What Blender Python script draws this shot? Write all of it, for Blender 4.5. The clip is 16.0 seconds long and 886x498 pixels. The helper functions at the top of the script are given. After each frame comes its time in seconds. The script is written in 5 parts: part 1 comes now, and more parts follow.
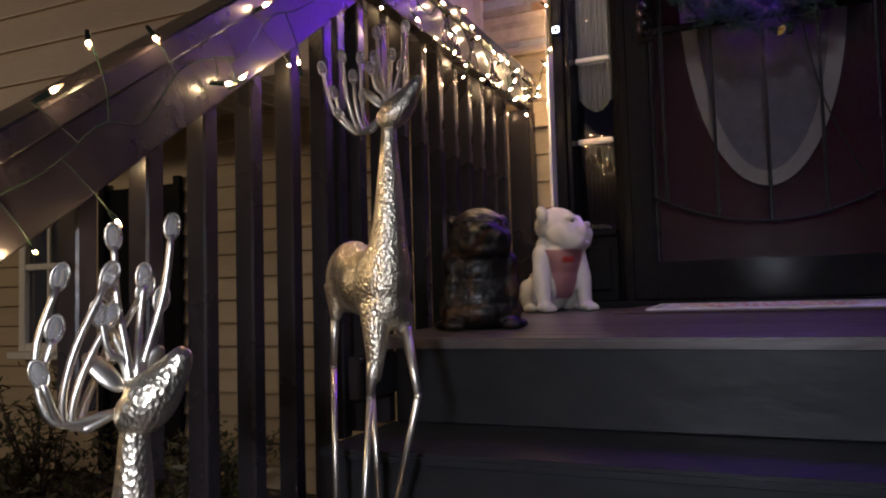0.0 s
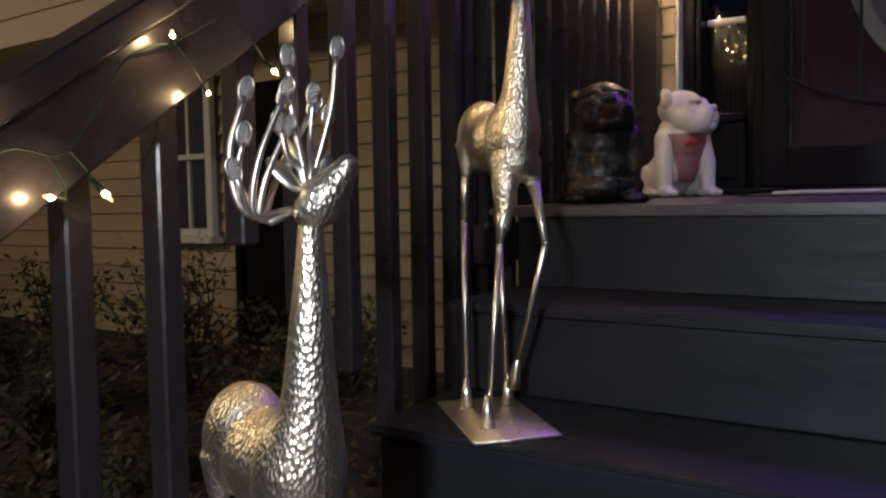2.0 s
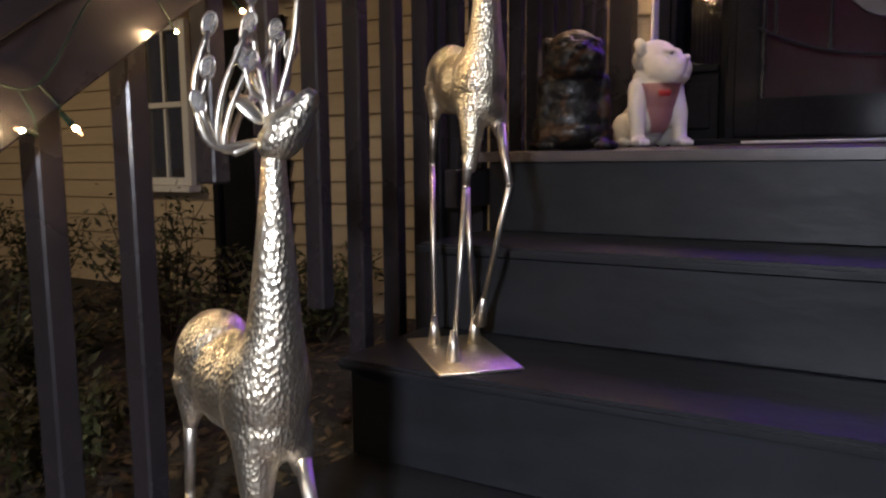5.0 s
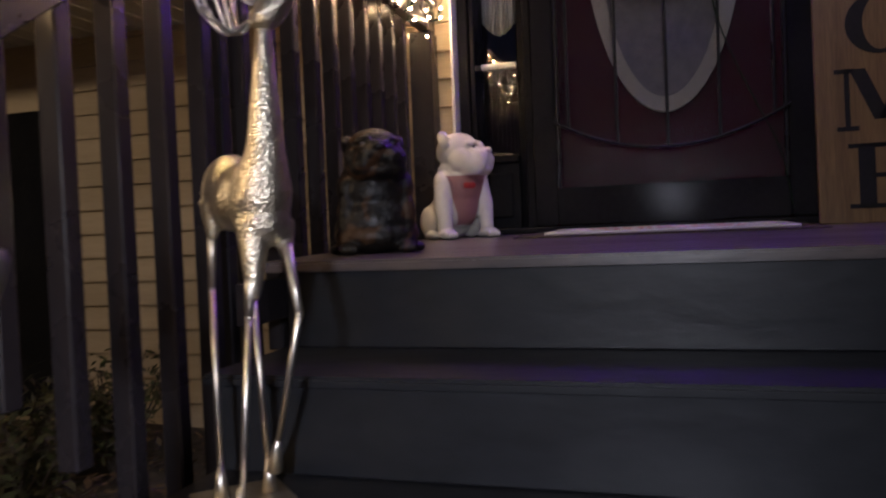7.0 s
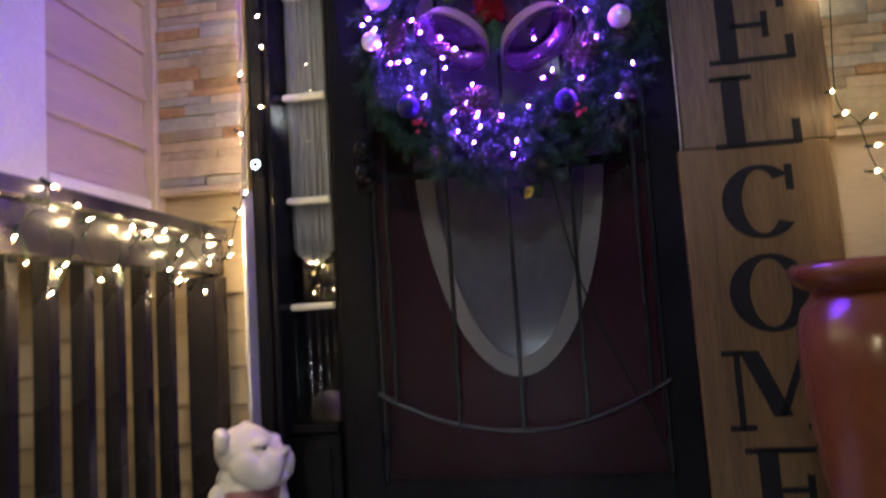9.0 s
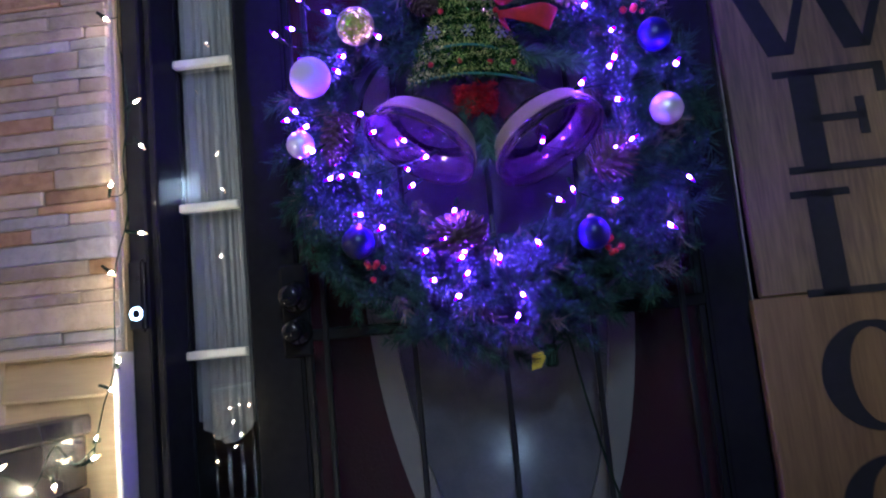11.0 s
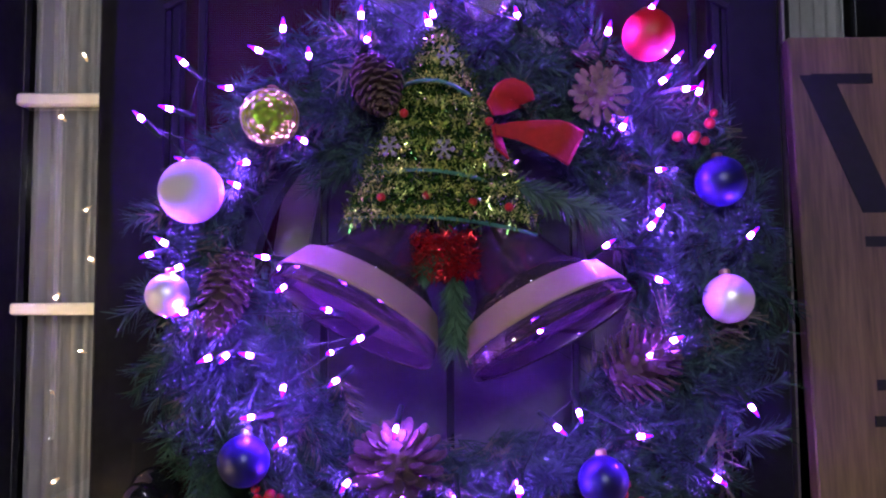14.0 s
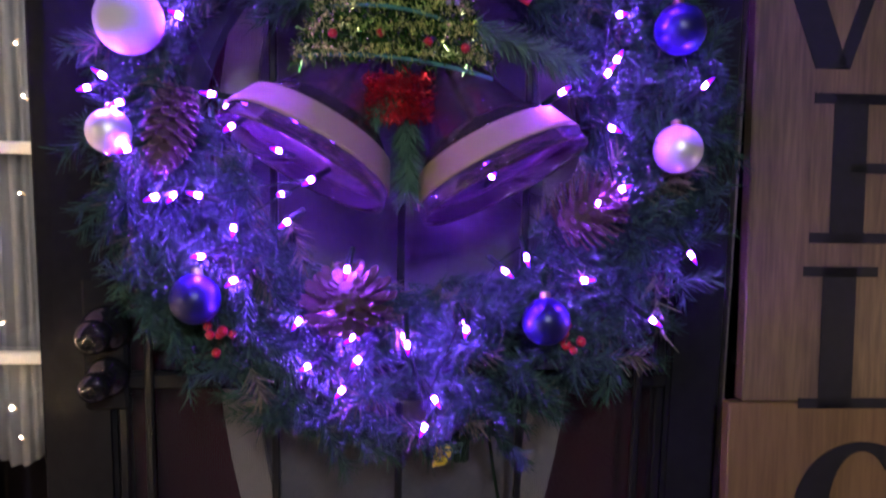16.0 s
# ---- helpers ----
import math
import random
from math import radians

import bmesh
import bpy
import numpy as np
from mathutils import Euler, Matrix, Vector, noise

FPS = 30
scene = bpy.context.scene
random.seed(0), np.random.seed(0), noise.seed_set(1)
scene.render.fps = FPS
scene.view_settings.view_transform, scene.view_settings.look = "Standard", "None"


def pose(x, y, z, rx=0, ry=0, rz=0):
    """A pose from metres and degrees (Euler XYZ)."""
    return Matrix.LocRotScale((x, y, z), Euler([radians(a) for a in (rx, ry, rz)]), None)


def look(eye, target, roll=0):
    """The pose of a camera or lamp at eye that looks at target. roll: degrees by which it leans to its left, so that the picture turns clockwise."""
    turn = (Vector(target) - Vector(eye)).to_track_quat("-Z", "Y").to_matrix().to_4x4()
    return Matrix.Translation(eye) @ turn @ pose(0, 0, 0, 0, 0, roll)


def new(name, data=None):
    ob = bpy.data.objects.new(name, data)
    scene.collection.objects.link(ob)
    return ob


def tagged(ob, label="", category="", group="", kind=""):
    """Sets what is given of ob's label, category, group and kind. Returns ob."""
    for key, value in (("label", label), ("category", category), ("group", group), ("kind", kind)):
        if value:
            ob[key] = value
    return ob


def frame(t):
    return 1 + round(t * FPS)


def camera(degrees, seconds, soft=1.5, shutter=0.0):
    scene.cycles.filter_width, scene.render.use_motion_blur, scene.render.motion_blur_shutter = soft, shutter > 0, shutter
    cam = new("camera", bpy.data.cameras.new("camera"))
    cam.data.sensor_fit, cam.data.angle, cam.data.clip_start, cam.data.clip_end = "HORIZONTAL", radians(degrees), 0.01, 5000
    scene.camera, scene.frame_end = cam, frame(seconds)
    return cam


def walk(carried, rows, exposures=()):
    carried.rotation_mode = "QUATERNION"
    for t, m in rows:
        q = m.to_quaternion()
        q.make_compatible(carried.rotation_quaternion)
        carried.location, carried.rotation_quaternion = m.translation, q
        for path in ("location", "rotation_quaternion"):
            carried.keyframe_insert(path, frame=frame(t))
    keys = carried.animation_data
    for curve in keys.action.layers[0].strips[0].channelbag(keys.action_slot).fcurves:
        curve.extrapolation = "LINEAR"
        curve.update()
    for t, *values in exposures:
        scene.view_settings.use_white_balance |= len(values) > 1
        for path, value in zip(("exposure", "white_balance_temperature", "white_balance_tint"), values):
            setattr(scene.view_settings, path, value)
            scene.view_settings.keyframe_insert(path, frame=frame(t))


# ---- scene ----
cam = camera(61.1, 16.0, soft=2.1, shutter=0.4)
PATH = [
    (0, (-0.003, -2.612, 0.06), (-0.794, -0.779, 0.183), -1.6),
    (0.5, (-0.009, -2.612, 0.052), (-0.823, -0.788, 0.146), -1.3),
    (1, (-0.02, -2.636, 0.024), (-0.909, -0.844, 0.051), -1.5),
    (1.5, (-0.01, -2.667, 0.007), (-0.986, -0.921, -0.025), -1.0),
    (2, (-0.004, -2.674, -0.02), (-1.059, -0.978, -0.135), -0.9),
    (2.5, (0.006, -2.693, -0.04), (-1.116, -1.048, -0.228), -0.8),
    (3, (0.018, -2.708, -0.056), (-1.136, -1.097, -0.324), -0.6),
    (3.2, (0.029, -2.716, -0.064), (-1.136, -1.12, -0.377), -0.3),
    (5.3, (0.036, -2.682, -0.024), (-0.921, -0.937, -0.221), -1.0),
    (5.5, (0.033, -2.668, -0.011), (-0.884, -0.898, -0.172), -1.3),
    (6, (0.005, -2.646, -0.001), (-0.784, -0.811, -0.108), -1.4),
    (6.5, (-0.024, -2.613, 0.006), (-0.647, -0.714, -0.068), -1.5),
    (7, (0.018, -2.557, 0.026), (-0.564, -0.643, -0.025), -2.3),
    (7.5, (0.104, -2.373, 0.102), (-0.435, -0.447, 0.082), -2.5),
    (8, (0.095, -2.229, 0.212), (-0.397, -0.290, 0.210), -2.6),
    (8.5, (0.061, -2.104, 0.387), (-0.378, -0.155, 0.483), -3.1),
    (9, (0.107, -1.928, 0.564), (-0.165, 0.045, 0.745), -3.5),
    (9.2, (0.109, -1.873, 0.617), (-0.139, 0.099, 0.839), -3.5),
    (11.3, (0.007, -1.249, 0.963), (-0.114, 0.73, 1.226), -5.4),
    (11.5, (0.008, -1.18, 1.025), (-0.145, 0.794, 1.304), -4.8),
    (11.6, (-0.025, -1.163, 1.076), (-0.108, 0.819, 1.333), -5.6),
    (12, (-0.021, -1.078, 1.148), (-0.073, 0.906, 1.395), -5.1),
    (12.5, (0.065, -0.923, 1.247), (0.033, 1.061, 1.502), -4.0),
    (13, (-0.018, -0.911, 1.29), (0.04, 1.082, 1.443), -2.7),
    (13.5, (0.005, -0.963, 1.258), (0.082, 1.031, 1.386), -1.5),
    (13.7, (-0.004, -0.968, 1.268), (0.082, 1.027, 1.364), -0.8),
    (14, (0.005, -0.968, 1.249), (0.019, 1.028, 1.38), -0.3),
    (14.5, (-0.012, -0.975, 1.26), (-0.008, 1.023, 1.349), 0.4),
    (15, (-0.006, -0.977, 1.263), (0.033, 1.023, 1.294), 0.6),
    (15.5, (0.001, -0.966, 1.252), (0.093, 1.03, 1.173), 0.7),
    (16, (0.004, -0.966, 1.233), (0.149, 1.014, 0.992), 1.1),
]
EXPOSURE = [(0, 0.0, 5900, 18), (1.5, 0.05, 5900, 15), (3.2, 0.3, 5950, 13), (5.5, 0.5, 6000, 17), (6.3, 0.25, 6000, 18), (7, 0.25, 5950, 20), (7.8, 0.4, 5950, 20), (8.5, 0.42, 5750, 12), (9.2, 0.4, 5650, 4), (11.3, 0.3, 4350, 3), (12.0, 0.38, 4450, 0), (12.5, 0.52, 4800, 2), (13.2, 0.58, 5500, 9), (13.8, 0.58, 5850, 15), (14.5, 0.6, 5600, 13), (15, 0.55, 5250, 6), (15.5, 0.55, 5550, 8), (16, 0.68, 5700, 17)]
walk(cam, [(t, look(eye, target, roll)) for t, eye, target, roll in PATH], EXPOSURE)

# ---- light ----
world = bpy.data.worlds.new("night")
world.use_nodes = True
scene.world = world
wn = world.node_tree.nodes
wn["Background"].inputs[0].default_value = (0.16, 0.18, 0.34, 1)
wn["Background"].inputs[1].default_value = 0.055


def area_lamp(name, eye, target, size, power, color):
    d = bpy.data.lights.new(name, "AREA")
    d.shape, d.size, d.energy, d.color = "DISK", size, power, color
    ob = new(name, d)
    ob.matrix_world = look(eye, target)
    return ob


# Fixed stand-in for the unseen carried torch, set before the steps
torch_light = area_lamp("torch_light", (0.04, -3.25, 0.22), (-0.40, -1.8, -0.70), 0.10, 5.1, (0.94, 0.97, 1.0))
torch_light.data.spread = math.radians(88)
# Unseen warm fill from the far left, added to brighten the tan siding
area_lamp("siding_fill_light", (-4.8, -3.3, 1.3), (-1.7, 0.0, 0.1), 0.35, 25, (1.0, 0.76, 0.42))
# Fill added by the door, where the carried torch would be; no porch lamp
area_lamp("door_fill_light", (0.10, -1.60, 1.72), (0.05, -0.1, 1.15), 0.12, 6.2, (1.0, 0.96, 0.90))
scene.view_settings.exposure = 0.0
WARM = 800.0
PURPLE = 1500.0

# ---- materials ----


def material(name, color, rough=0.6, metal=0.0, alt=None, mix=0.35, scale=6.0, fine=70.0, bump=0.25, depth=0.004, coat=0.0, stretch=(1, 1, 1), each=0.0, spec=0.5, cells=0.0, sheen=0.0):
    """Paint, wood or metal: two scales of colour variation, worn gloss and fine relief."""
    m = bpy.data.materials.new(name)
    m.use_nodes = True
    n, l = m.node_tree.nodes, m.node_tree.links
    b = n["Principled BSDF"]
    co = n.new("ShaderNodeTexCoord")
    mp = n.new("ShaderNodeMapping")
    mp.inputs["Scale"].default_value = stretch
    l.new(co.outputs["Object"], mp.inputs[0])
    big, small = n.new("ShaderNodeTexNoise"), n.new("ShaderNodeTexNoise")
    big.inputs["Scale"].default_value, big.inputs["Detail"].default_value = scale, 5
    small.inputs["Scale"].default_value, small.inputs["Detail"].default_value = fine, 3
    for t in (big, small):
        l.new(mp.outputs[0], t.inputs["Vector"])
    alt = alt or tuple(c * 0.55 for c in color)
    add = n.new("ShaderNodeMath")
    add.operation = "MULTIPLY_ADD"
    l.new(small.outputs[0], add.inputs[0])
    add.inputs[1].default_value = 0.6
    l.new(big.outputs[0], add.inputs[2])
    ramp = n.new("ShaderNodeMapRange")
    ramp.inputs[1].default_value, ramp.inputs[2].default_value = 0.62, 1.0
    ramp.inputs[4].default_value = min(1.0, mix * 2)
    l.new(add.outputs[0], ramp.inputs[0])
    mixer = n.new("ShaderNodeMix")
    mixer.data_type = "RGBA"
    mixer.inputs[6].default_value, mixer.inputs[7].default_value = (*color, 1), (*alt, 1)
    l.new(ramp.outputs[0], mixer.inputs[0])
    out = mixer.outputs[2]
    if each:
        info, hsv = n.new("ShaderNodeObjectInfo"), n.new("ShaderNodeHueSaturation")
        rg = n.new("ShaderNodeMapRange")
        rg.inputs[3].default_value, rg.inputs[4].default_value = 1 - each, 1 + each
        l.new(info.outputs["Random"], rg.inputs[0])
        l.new(rg.outputs[0], hsv.inputs["Value"])
        l.new(out, hsv.inputs["Color"])
        out = hsv.outputs[0]
    l.new(out, b.inputs["Base Color"])
    rr = n.new("ShaderNodeMapRange")
    rr.inputs[3].default_value, rr.inputs[4].default_value = max(0.03, rough - 0.12), min(1, rough + 0.12)
    l.new(big.outputs[0], rr.inputs[0])
    l.new(rr.outputs[0], b.inputs["Roughness"])
    b.inputs["Metallic"].default_value = metal
    b.inputs["Coat Weight"].default_value = coat
    b.inputs["Coat Roughness"].default_value = 0.15
    b.inputs["Specular IOR Level"].default_value = spec
    height = add.outputs[0]
    if cells:
        v = n.new("ShaderNodeTexVoronoi")
        v.inputs["Scale"].default_value = cells
        l.new(mp.outputs[0], v.inputs["Vector"])
        height = v.outputs["Distance"]
    if bump:
        bp = n.new("ShaderNodeBump")
        bp.inputs["Strength"].default_value, bp.inputs["Distance"].default_value = bump, depth
        l.new(height, bp.inputs["Height"])
        l.new(bp.outputs[0], b.inputs["Normal"])
    return m


def glow(name, color, strength):
    m = bpy.data.materials.new(name)
    m.use_nodes = True
    b = m.node_tree.nodes["Principled BSDF"]
    b.inputs["Base Color"].default_value = (*color, 1)
    b.inputs["Emission Color"].default_value = (*color, 1)
    b.inputs["Emission Strength"].default_value = strength
    return m


def glass(name, color=(1, 1, 1), rough=0.02, tint=0.9, ior=1.5):
    m = bpy.data.materials.new(name)
    m.use_nodes = True
    n, l = m.node_tree.nodes, m.node_tree.links
    b = n["Principled BSDF"]
    b.inputs["Base Color"].default_value = (*color, 1)
    b.inputs["Roughness"].default_value = rough
    b.inputs["Transmission Weight"].default_value = tint
    b.inputs["IOR"].default_value = ior
    return m


BLACK = material("black_gloss_paint", (0.012, 0.012, 0.014), 0.14, spec=0.02, scale=5, fine=60, bump=0.15, alt=(0.02, 0.02, 0.022))
RAILP = material("dark_brown_rail_paint", (0.024, 0.020, 0.022), 0.28, scale=4, fine=34, bump=0.5, depth=0.003, alt=(0.014, 0.012, 0.013), stretch=(1, 1, 1))
STEPP = material("worn_charcoal_step_paint", (0.0155, 0.0165, 0.020), 0.42, spec=0.3, scale=4, fine=26, bump=0.32, depth=0.006, alt=(0.009, 0.0095, 0.011), mix=0.5, stretch=(0.55, 1, 1.1))
FLOORP = material("worn_brown_porch_paint", (0.110, 0.086, 0.080), 0.36, each=0.07, scale=4, fine=45, bump=0.4, depth=0.003, alt=(0.050, 0.040, 0.040), mix=0.45, stretch=(0.4, 1, 1))
SIDING = material("tan_vinyl_siding", (0.46, 0.36, 0.235), 0.55, scale=3, fine=60, bump=0.2, alt=(0.36, 0.275, 0.17), stretch=(0.25, 0.25, 2.5), each=0.06)
SIDINGL = material("pale_pink_beige_siding", (0.57, 0.465, 0.37), 0.5, scale=3, fine=60, bump=0.15, alt=(0.45, 0.355, 0.275), stretch=(0.3, 0.3, 2), each=0.05)
WHITE = material("white_trim_paint", (0.78, 0.76, 0.72), 0.45, scale=4, fine=70, bump=0.12, alt=(0.62, 0.59, 0.54))
STONE = material("ledge_stone", (0.56, 0.46, 0.34), 0.8, scale=7, fine=40, bump=0.9, depth=0.014, alt=(0.33, 0.24, 0.15), each=0.28)
STONE2 = material("grey_ledge_stone", (0.52, 0.49, 0.44), 0.8, scale=9, fine=55, bump=0.9, depth=0.012, alt=(0.30, 0.27, 0.23), each=0.25)
STONE3 = material("rust_ledge_stone", (0.50, 0.33, 0.17), 0.8, scale=9, fine=55, bump=0.9, depth=0.012, alt=(0.26, 0.12, 0.05), each=0.3)
BURGUNDY = material("burgundy_door_paint", (0.036, 0.005, 0.012), 0.10, spec=0.08, scale=5, fine=190, bump=0.4, alt=(0.035, 0.004, 0.011))
OVALW = material("grey_white_oval_trim", (0.23, 0.22, 0.22), 0.4, scale=6, fine=60, bump=0.1, alt=(0.19, 0.18, 0.18))
OVALG = material("frosted_oval_glass", (0.14, 0.14, 0.17), 0.13, spec=0.35, scale=30, fine=160, bump=0.03, alt=(0.10, 0.10, 0.125))
WOOD = material("stained_sign_wood", (0.175, 0.108, 0.042), 0.55, scale=5, fine=40, bump=0.4, depth=0.003, alt=(0.10, 0.057, 0.022), mix=0.45, stretch=(4.5, 4.5, 0.35), each=0.16)
WOODD = material("dark_stained_sign_wood", (0.165, 0.112, 0.056), 0.55, scale=5, fine=40, bump=0.4, depth=0.003, alt=(0.062, 0.042, 0.024), mix=0.5, stretch=(4.5, 4.5, 0.35))
INK = material("dark_letter_paint", (0.009, 0.0095, 0.012), 0.7, spec=0.25, scale=8, fine=80, bump=0.1, alt=(0.016, 0.016, 0.02))
POT = material("amber_glazed_pottery", (0.23, 0.085, 0.030), 0.2, scale=6, fine=40, bump=0.25, depth=0.006, alt=(0.17, 0.055, 0.02), coat=0.6)
STEEL = material("hammered_champagne_metal", (0.90, 0.83, 0.68), 0.36, metal=1.0, scale=8, fine=120, bump=0.45, depth=0.003, alt=(0.62, 0.49, 0.31), cells=265, stretch=(1, 1, 0.7))
STEEL.node_tree.nodes["Principled BSDF"].inputs["Thin Film Thickness"].default_value = 520.0
STEEL.node_tree.nodes["Principled BSDF"].inputs["Thin Film IOR"].default_value = 1.45
ROD = material("satin_metal_rod", (0.80, 0.74, 0.63), 0.36, metal=1.0, scale=20, fine=90, bump=0.1, alt=(0.5, 0.45, 0.38))
GEM = glass("clear_gem", (1, 0.97, 0.93), 0.05, 0.85)
PANE = glass("window_pane", (0.97, 0.98, 0.98), 0.0, 1.0, 1.85)
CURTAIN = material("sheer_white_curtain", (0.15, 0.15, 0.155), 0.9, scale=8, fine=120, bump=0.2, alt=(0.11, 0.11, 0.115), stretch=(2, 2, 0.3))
# Near-black colour stands in for the darkness of the unlit room
DARKROOM = material("unlit_room_black", (0.03, 0.02, 0.016), 0.8, bump=0.1)
WIRE = material("dark_green_wire", (0.006, 0.018, 0.010), 0.6, bump=0, spec=0.2)
SOIL = material("dark_garden_soil", (0.045, 0.036, 0.024), 0.95, scale=3, fine=25, bump=1.0, depth=0.03, alt=(0.02, 0.018, 0.012))
LEAF = material("dull_shrub_leaf", (0.085, 0.095, 0.030), 0.6, scale=20, bump=0, alt=(0.05, 0.04, 0.016), mix=0.5)
LITTER = material("dry_leaf_litter", (0.17, 0.115, 0.055), 0.8, scale=14, bump=0, alt=(0.06, 0.045, 0.02), mix=0.5)
TWIG = material("grey_brown_twig", (0.075, 0.055, 0.035), 0.85, bump=0.3)
BULBW = glow("warm_bulb", (1.0, 0.66, 0.29), WARM)
BULBP = glow("violet_bulb", (0.25, 0.045, 1.0), PURPLE)
LILAC = glow("lilac_bulb_glass", (0.26, 0.012, 1.0), 1.9)
AMBER = glow("amber_bulb_glass", (1.0, 0.60, 0.24), 2.8)
RING = glow("white_ring_light", (0.75, 0.88, 1.0), 9)

# ---- mesh helpers ----


def part(name, bm, mat, parent=None, label="", smooth=False):
    me = bpy.data.meshes.new(name)
    bm.to_mesh(me)
    bm.free()
    for m in mat if isinstance(mat, (list, tuple)) else (mat,):
        me.materials.append(m)
    if smooth:
        me.polygons.foreach_set("use_smooth", [True] * len(me.polygons))
    ob = new(name, me)
    ob.parent = parent
    return tagged(ob, label)


def thing(name, loc, label, category, group="", turn=0.0, kind=""):
    ob = new(name)
    ob.matrix_world = pose(*loc, 0, 0, turn)
    ob.empty_display_size = 0.05
    return tagged(ob, label, category, group, kind)


def box(x0, x1, y0, y1, z0, z1, bevel=0.0, bm=None, segs=1):
    bm = bm or bmesh.new()
    made = bmesh.ops.create_cube(bm, size=1.0, matrix=Matrix.Translation(((x0 + x1) / 2, (y0 + y1) / 2, (z0 + z1) / 2)) @ Matrix.Diagonal((abs(x1 - x0), abs(y1 - y0), abs(z1 - z0), 1)))
    if bevel:
        edges = {e for v in made["verts"] for e in v.link_edges}
        bmesh.ops.bevel(bm, geom=list(edges), offset=bevel, segments=segs, affect="EDGES")
    return bm


def prism(outline, depth, bm=None, m=None):
    """An outline in x, z pushed along y by depth."""
    bm = bm or bmesh.new()
    m = m or Matrix()
    a = [bm.verts.new(m @ Vector((x, 0, z))) for x, z in outline]
    b = [bm.verts.new(m @ Vector((x, depth, z))) for x, z in outline]
    bm.faces.new(a), bm.faces.new(b[::-1])
    for i in range(len(a)):
        j = (i + 1) % len(a)
        bm.faces.new((a[j], a[i], b[i], b[j]))
    bmesh.ops.recalc_face_normals(bm, faces=bm.faces)
    return bm


def tube(points, radii, segs=8, bm=None, flat=1.0, mat=0):
    """A closed tube along points, with a radius at each of them."""
    bm = bm or bmesh.new()
    pts = [Vector(p) for p in points]
    if not isinstance(radii, (list, tuple)):
        radii = [radii] * len(pts)
    rings, side = [], None
    for i, p in enumerate(pts):
        d = (pts[min(i + 1, len(pts) - 1)] - pts[max(i - 1, 0)]).normalized()
        if side is None:
            side = d.cross(Vector((0, 0, 1)) if abs(d.z) < 0.9 else Vector((0, 1, 0))).normalized()
        side = (side - d * side.dot(d)).normalized()
        up = d.cross(side)
        rings.append([bm.verts.new(p + radii[i] * (math.cos(a) * side + flat * math.sin(a) * up)) for a in (2 * math.pi * k / segs for k in range(segs))])
    for r, s in zip(rings, rings[1:]):
        for k in range(segs):
            bm.faces.new((r[k], r[(k + 1) % segs], s[(k + 1) % segs], s[k])).material_index = mat
    bm.faces.new(rings[0][::-1]).material_index = mat
    bm.faces.new(rings[-1]).material_index = mat
    return bm


def lathe(profile, segs=32, bm=None, m=None, mat=0):
    """A profile of (radius, height) turned round z."""
    bm = bm or bmesh.new()
    m = m or Matrix()
    rings = []
    for r, z in profile:
        if r < 1e-6:
            rings.append([bm.verts.new(m @ Vector((0, 0, z)))])
        else:
            rings.append([bm.verts.new(m @ Vector((r * math.cos(a), r * math.sin(a), z))) for a in (2 * math.pi * k / segs for k in range(segs))])
    for r, s in zip(rings, rings[1:]):
        for k in range(segs):
            j = (k + 1) % segs
            if len(r) == 1 and len(s) == 1:
                continue
            f = (r[0], s[k], s[j]) if len(r) == 1 else (r[k], s[0], r[j]) if len(s) == 1 else (r[k], s[k], s[j], r[j])
            bm.faces.new(f).material_index = mat
    bmesh.ops.recalc_face_normals(bm, faces=bm.faces)
    return bm


def ball(center, radii, bm=None, turn=(0, 0, 0), u=20, v=12, mat=0):
    bm = bm or bmesh.new()
    radii = (radii,) * 3 if isinstance(radii, (int, float)) else radii
    made = bmesh.ops.create_uvsphere(bm, u_segments=u, v_segments=v, radius=1, matrix=pose(*center, *turn) @ Matrix.Diagonal((*radii, 1)))
    for f in {f for w in made["verts"] for f in w.link_faces}:
        f.material_index = mat
    return bm


def curve_points(ctrl, steps=6):
    """A smooth line through control points."""
    p = [Vector(c) for c in ctrl]
    p = [2 * p[0] - p[1]] + p + [2 * p[-1] - p[-2]]
    out = []
    for i in range(1, len(p) - 2):
        for k in range(steps):
            t = k / steps
            out.append(0.5 * ((2 * p[i]) + (p[i + 1] - p[i - 1]) * t + (2 * p[i - 1] - 5 * p[i] + 4 * p[i + 1] - p[i + 2]) * t * t + (3 * p[i] - p[i - 1] - 3 * p[i + 1] + p[i + 2]) * t ** 3))
    return out + [p[-2]]


# ---- ground and steps ----
GROUND = -0.715
NOSE = ((-1.25, -0.025), (-1.505, -0.195), (-1.755, -0.360), (-1.965, -0.530))
LEFT, RIGHT = -0.727, 1.05
FALL = 0.02


def floor_z(y):
    """The porch floor falls a little towards the steps."""
    return FALL * min(y, 0.0)


bm = bmesh.new()
bmesh.ops.create_grid(bm, x_segments=60, y_segments=60, size=1)
for v in bm.verts:
    r = 6 * v.co.x + 54 * v.co.x ** 5, 6 * v.co.y + 54 * v.co.y ** 5
    dip = 0.02 * noise.noise(Vector((r[0] * 2, r[1] * 2, 0))) if r[0] < -0.9 else 0
    v.co = Vector((r[0] - 0.5, r[1] - 1.5, GROUND - 0.012 + dip))
tagged(part("ground", bm, SOIL, smooth=True), "dark garden soil and paving round the porch", "ground", kind="structure")
tagged(part("pavement", box(-0.80, 1.6, -6.0, -1.95, GROUND - 0.05, GROUND, 0.008), FLOORP), "dark paved landing before the front steps", "pavement", kind="structure")

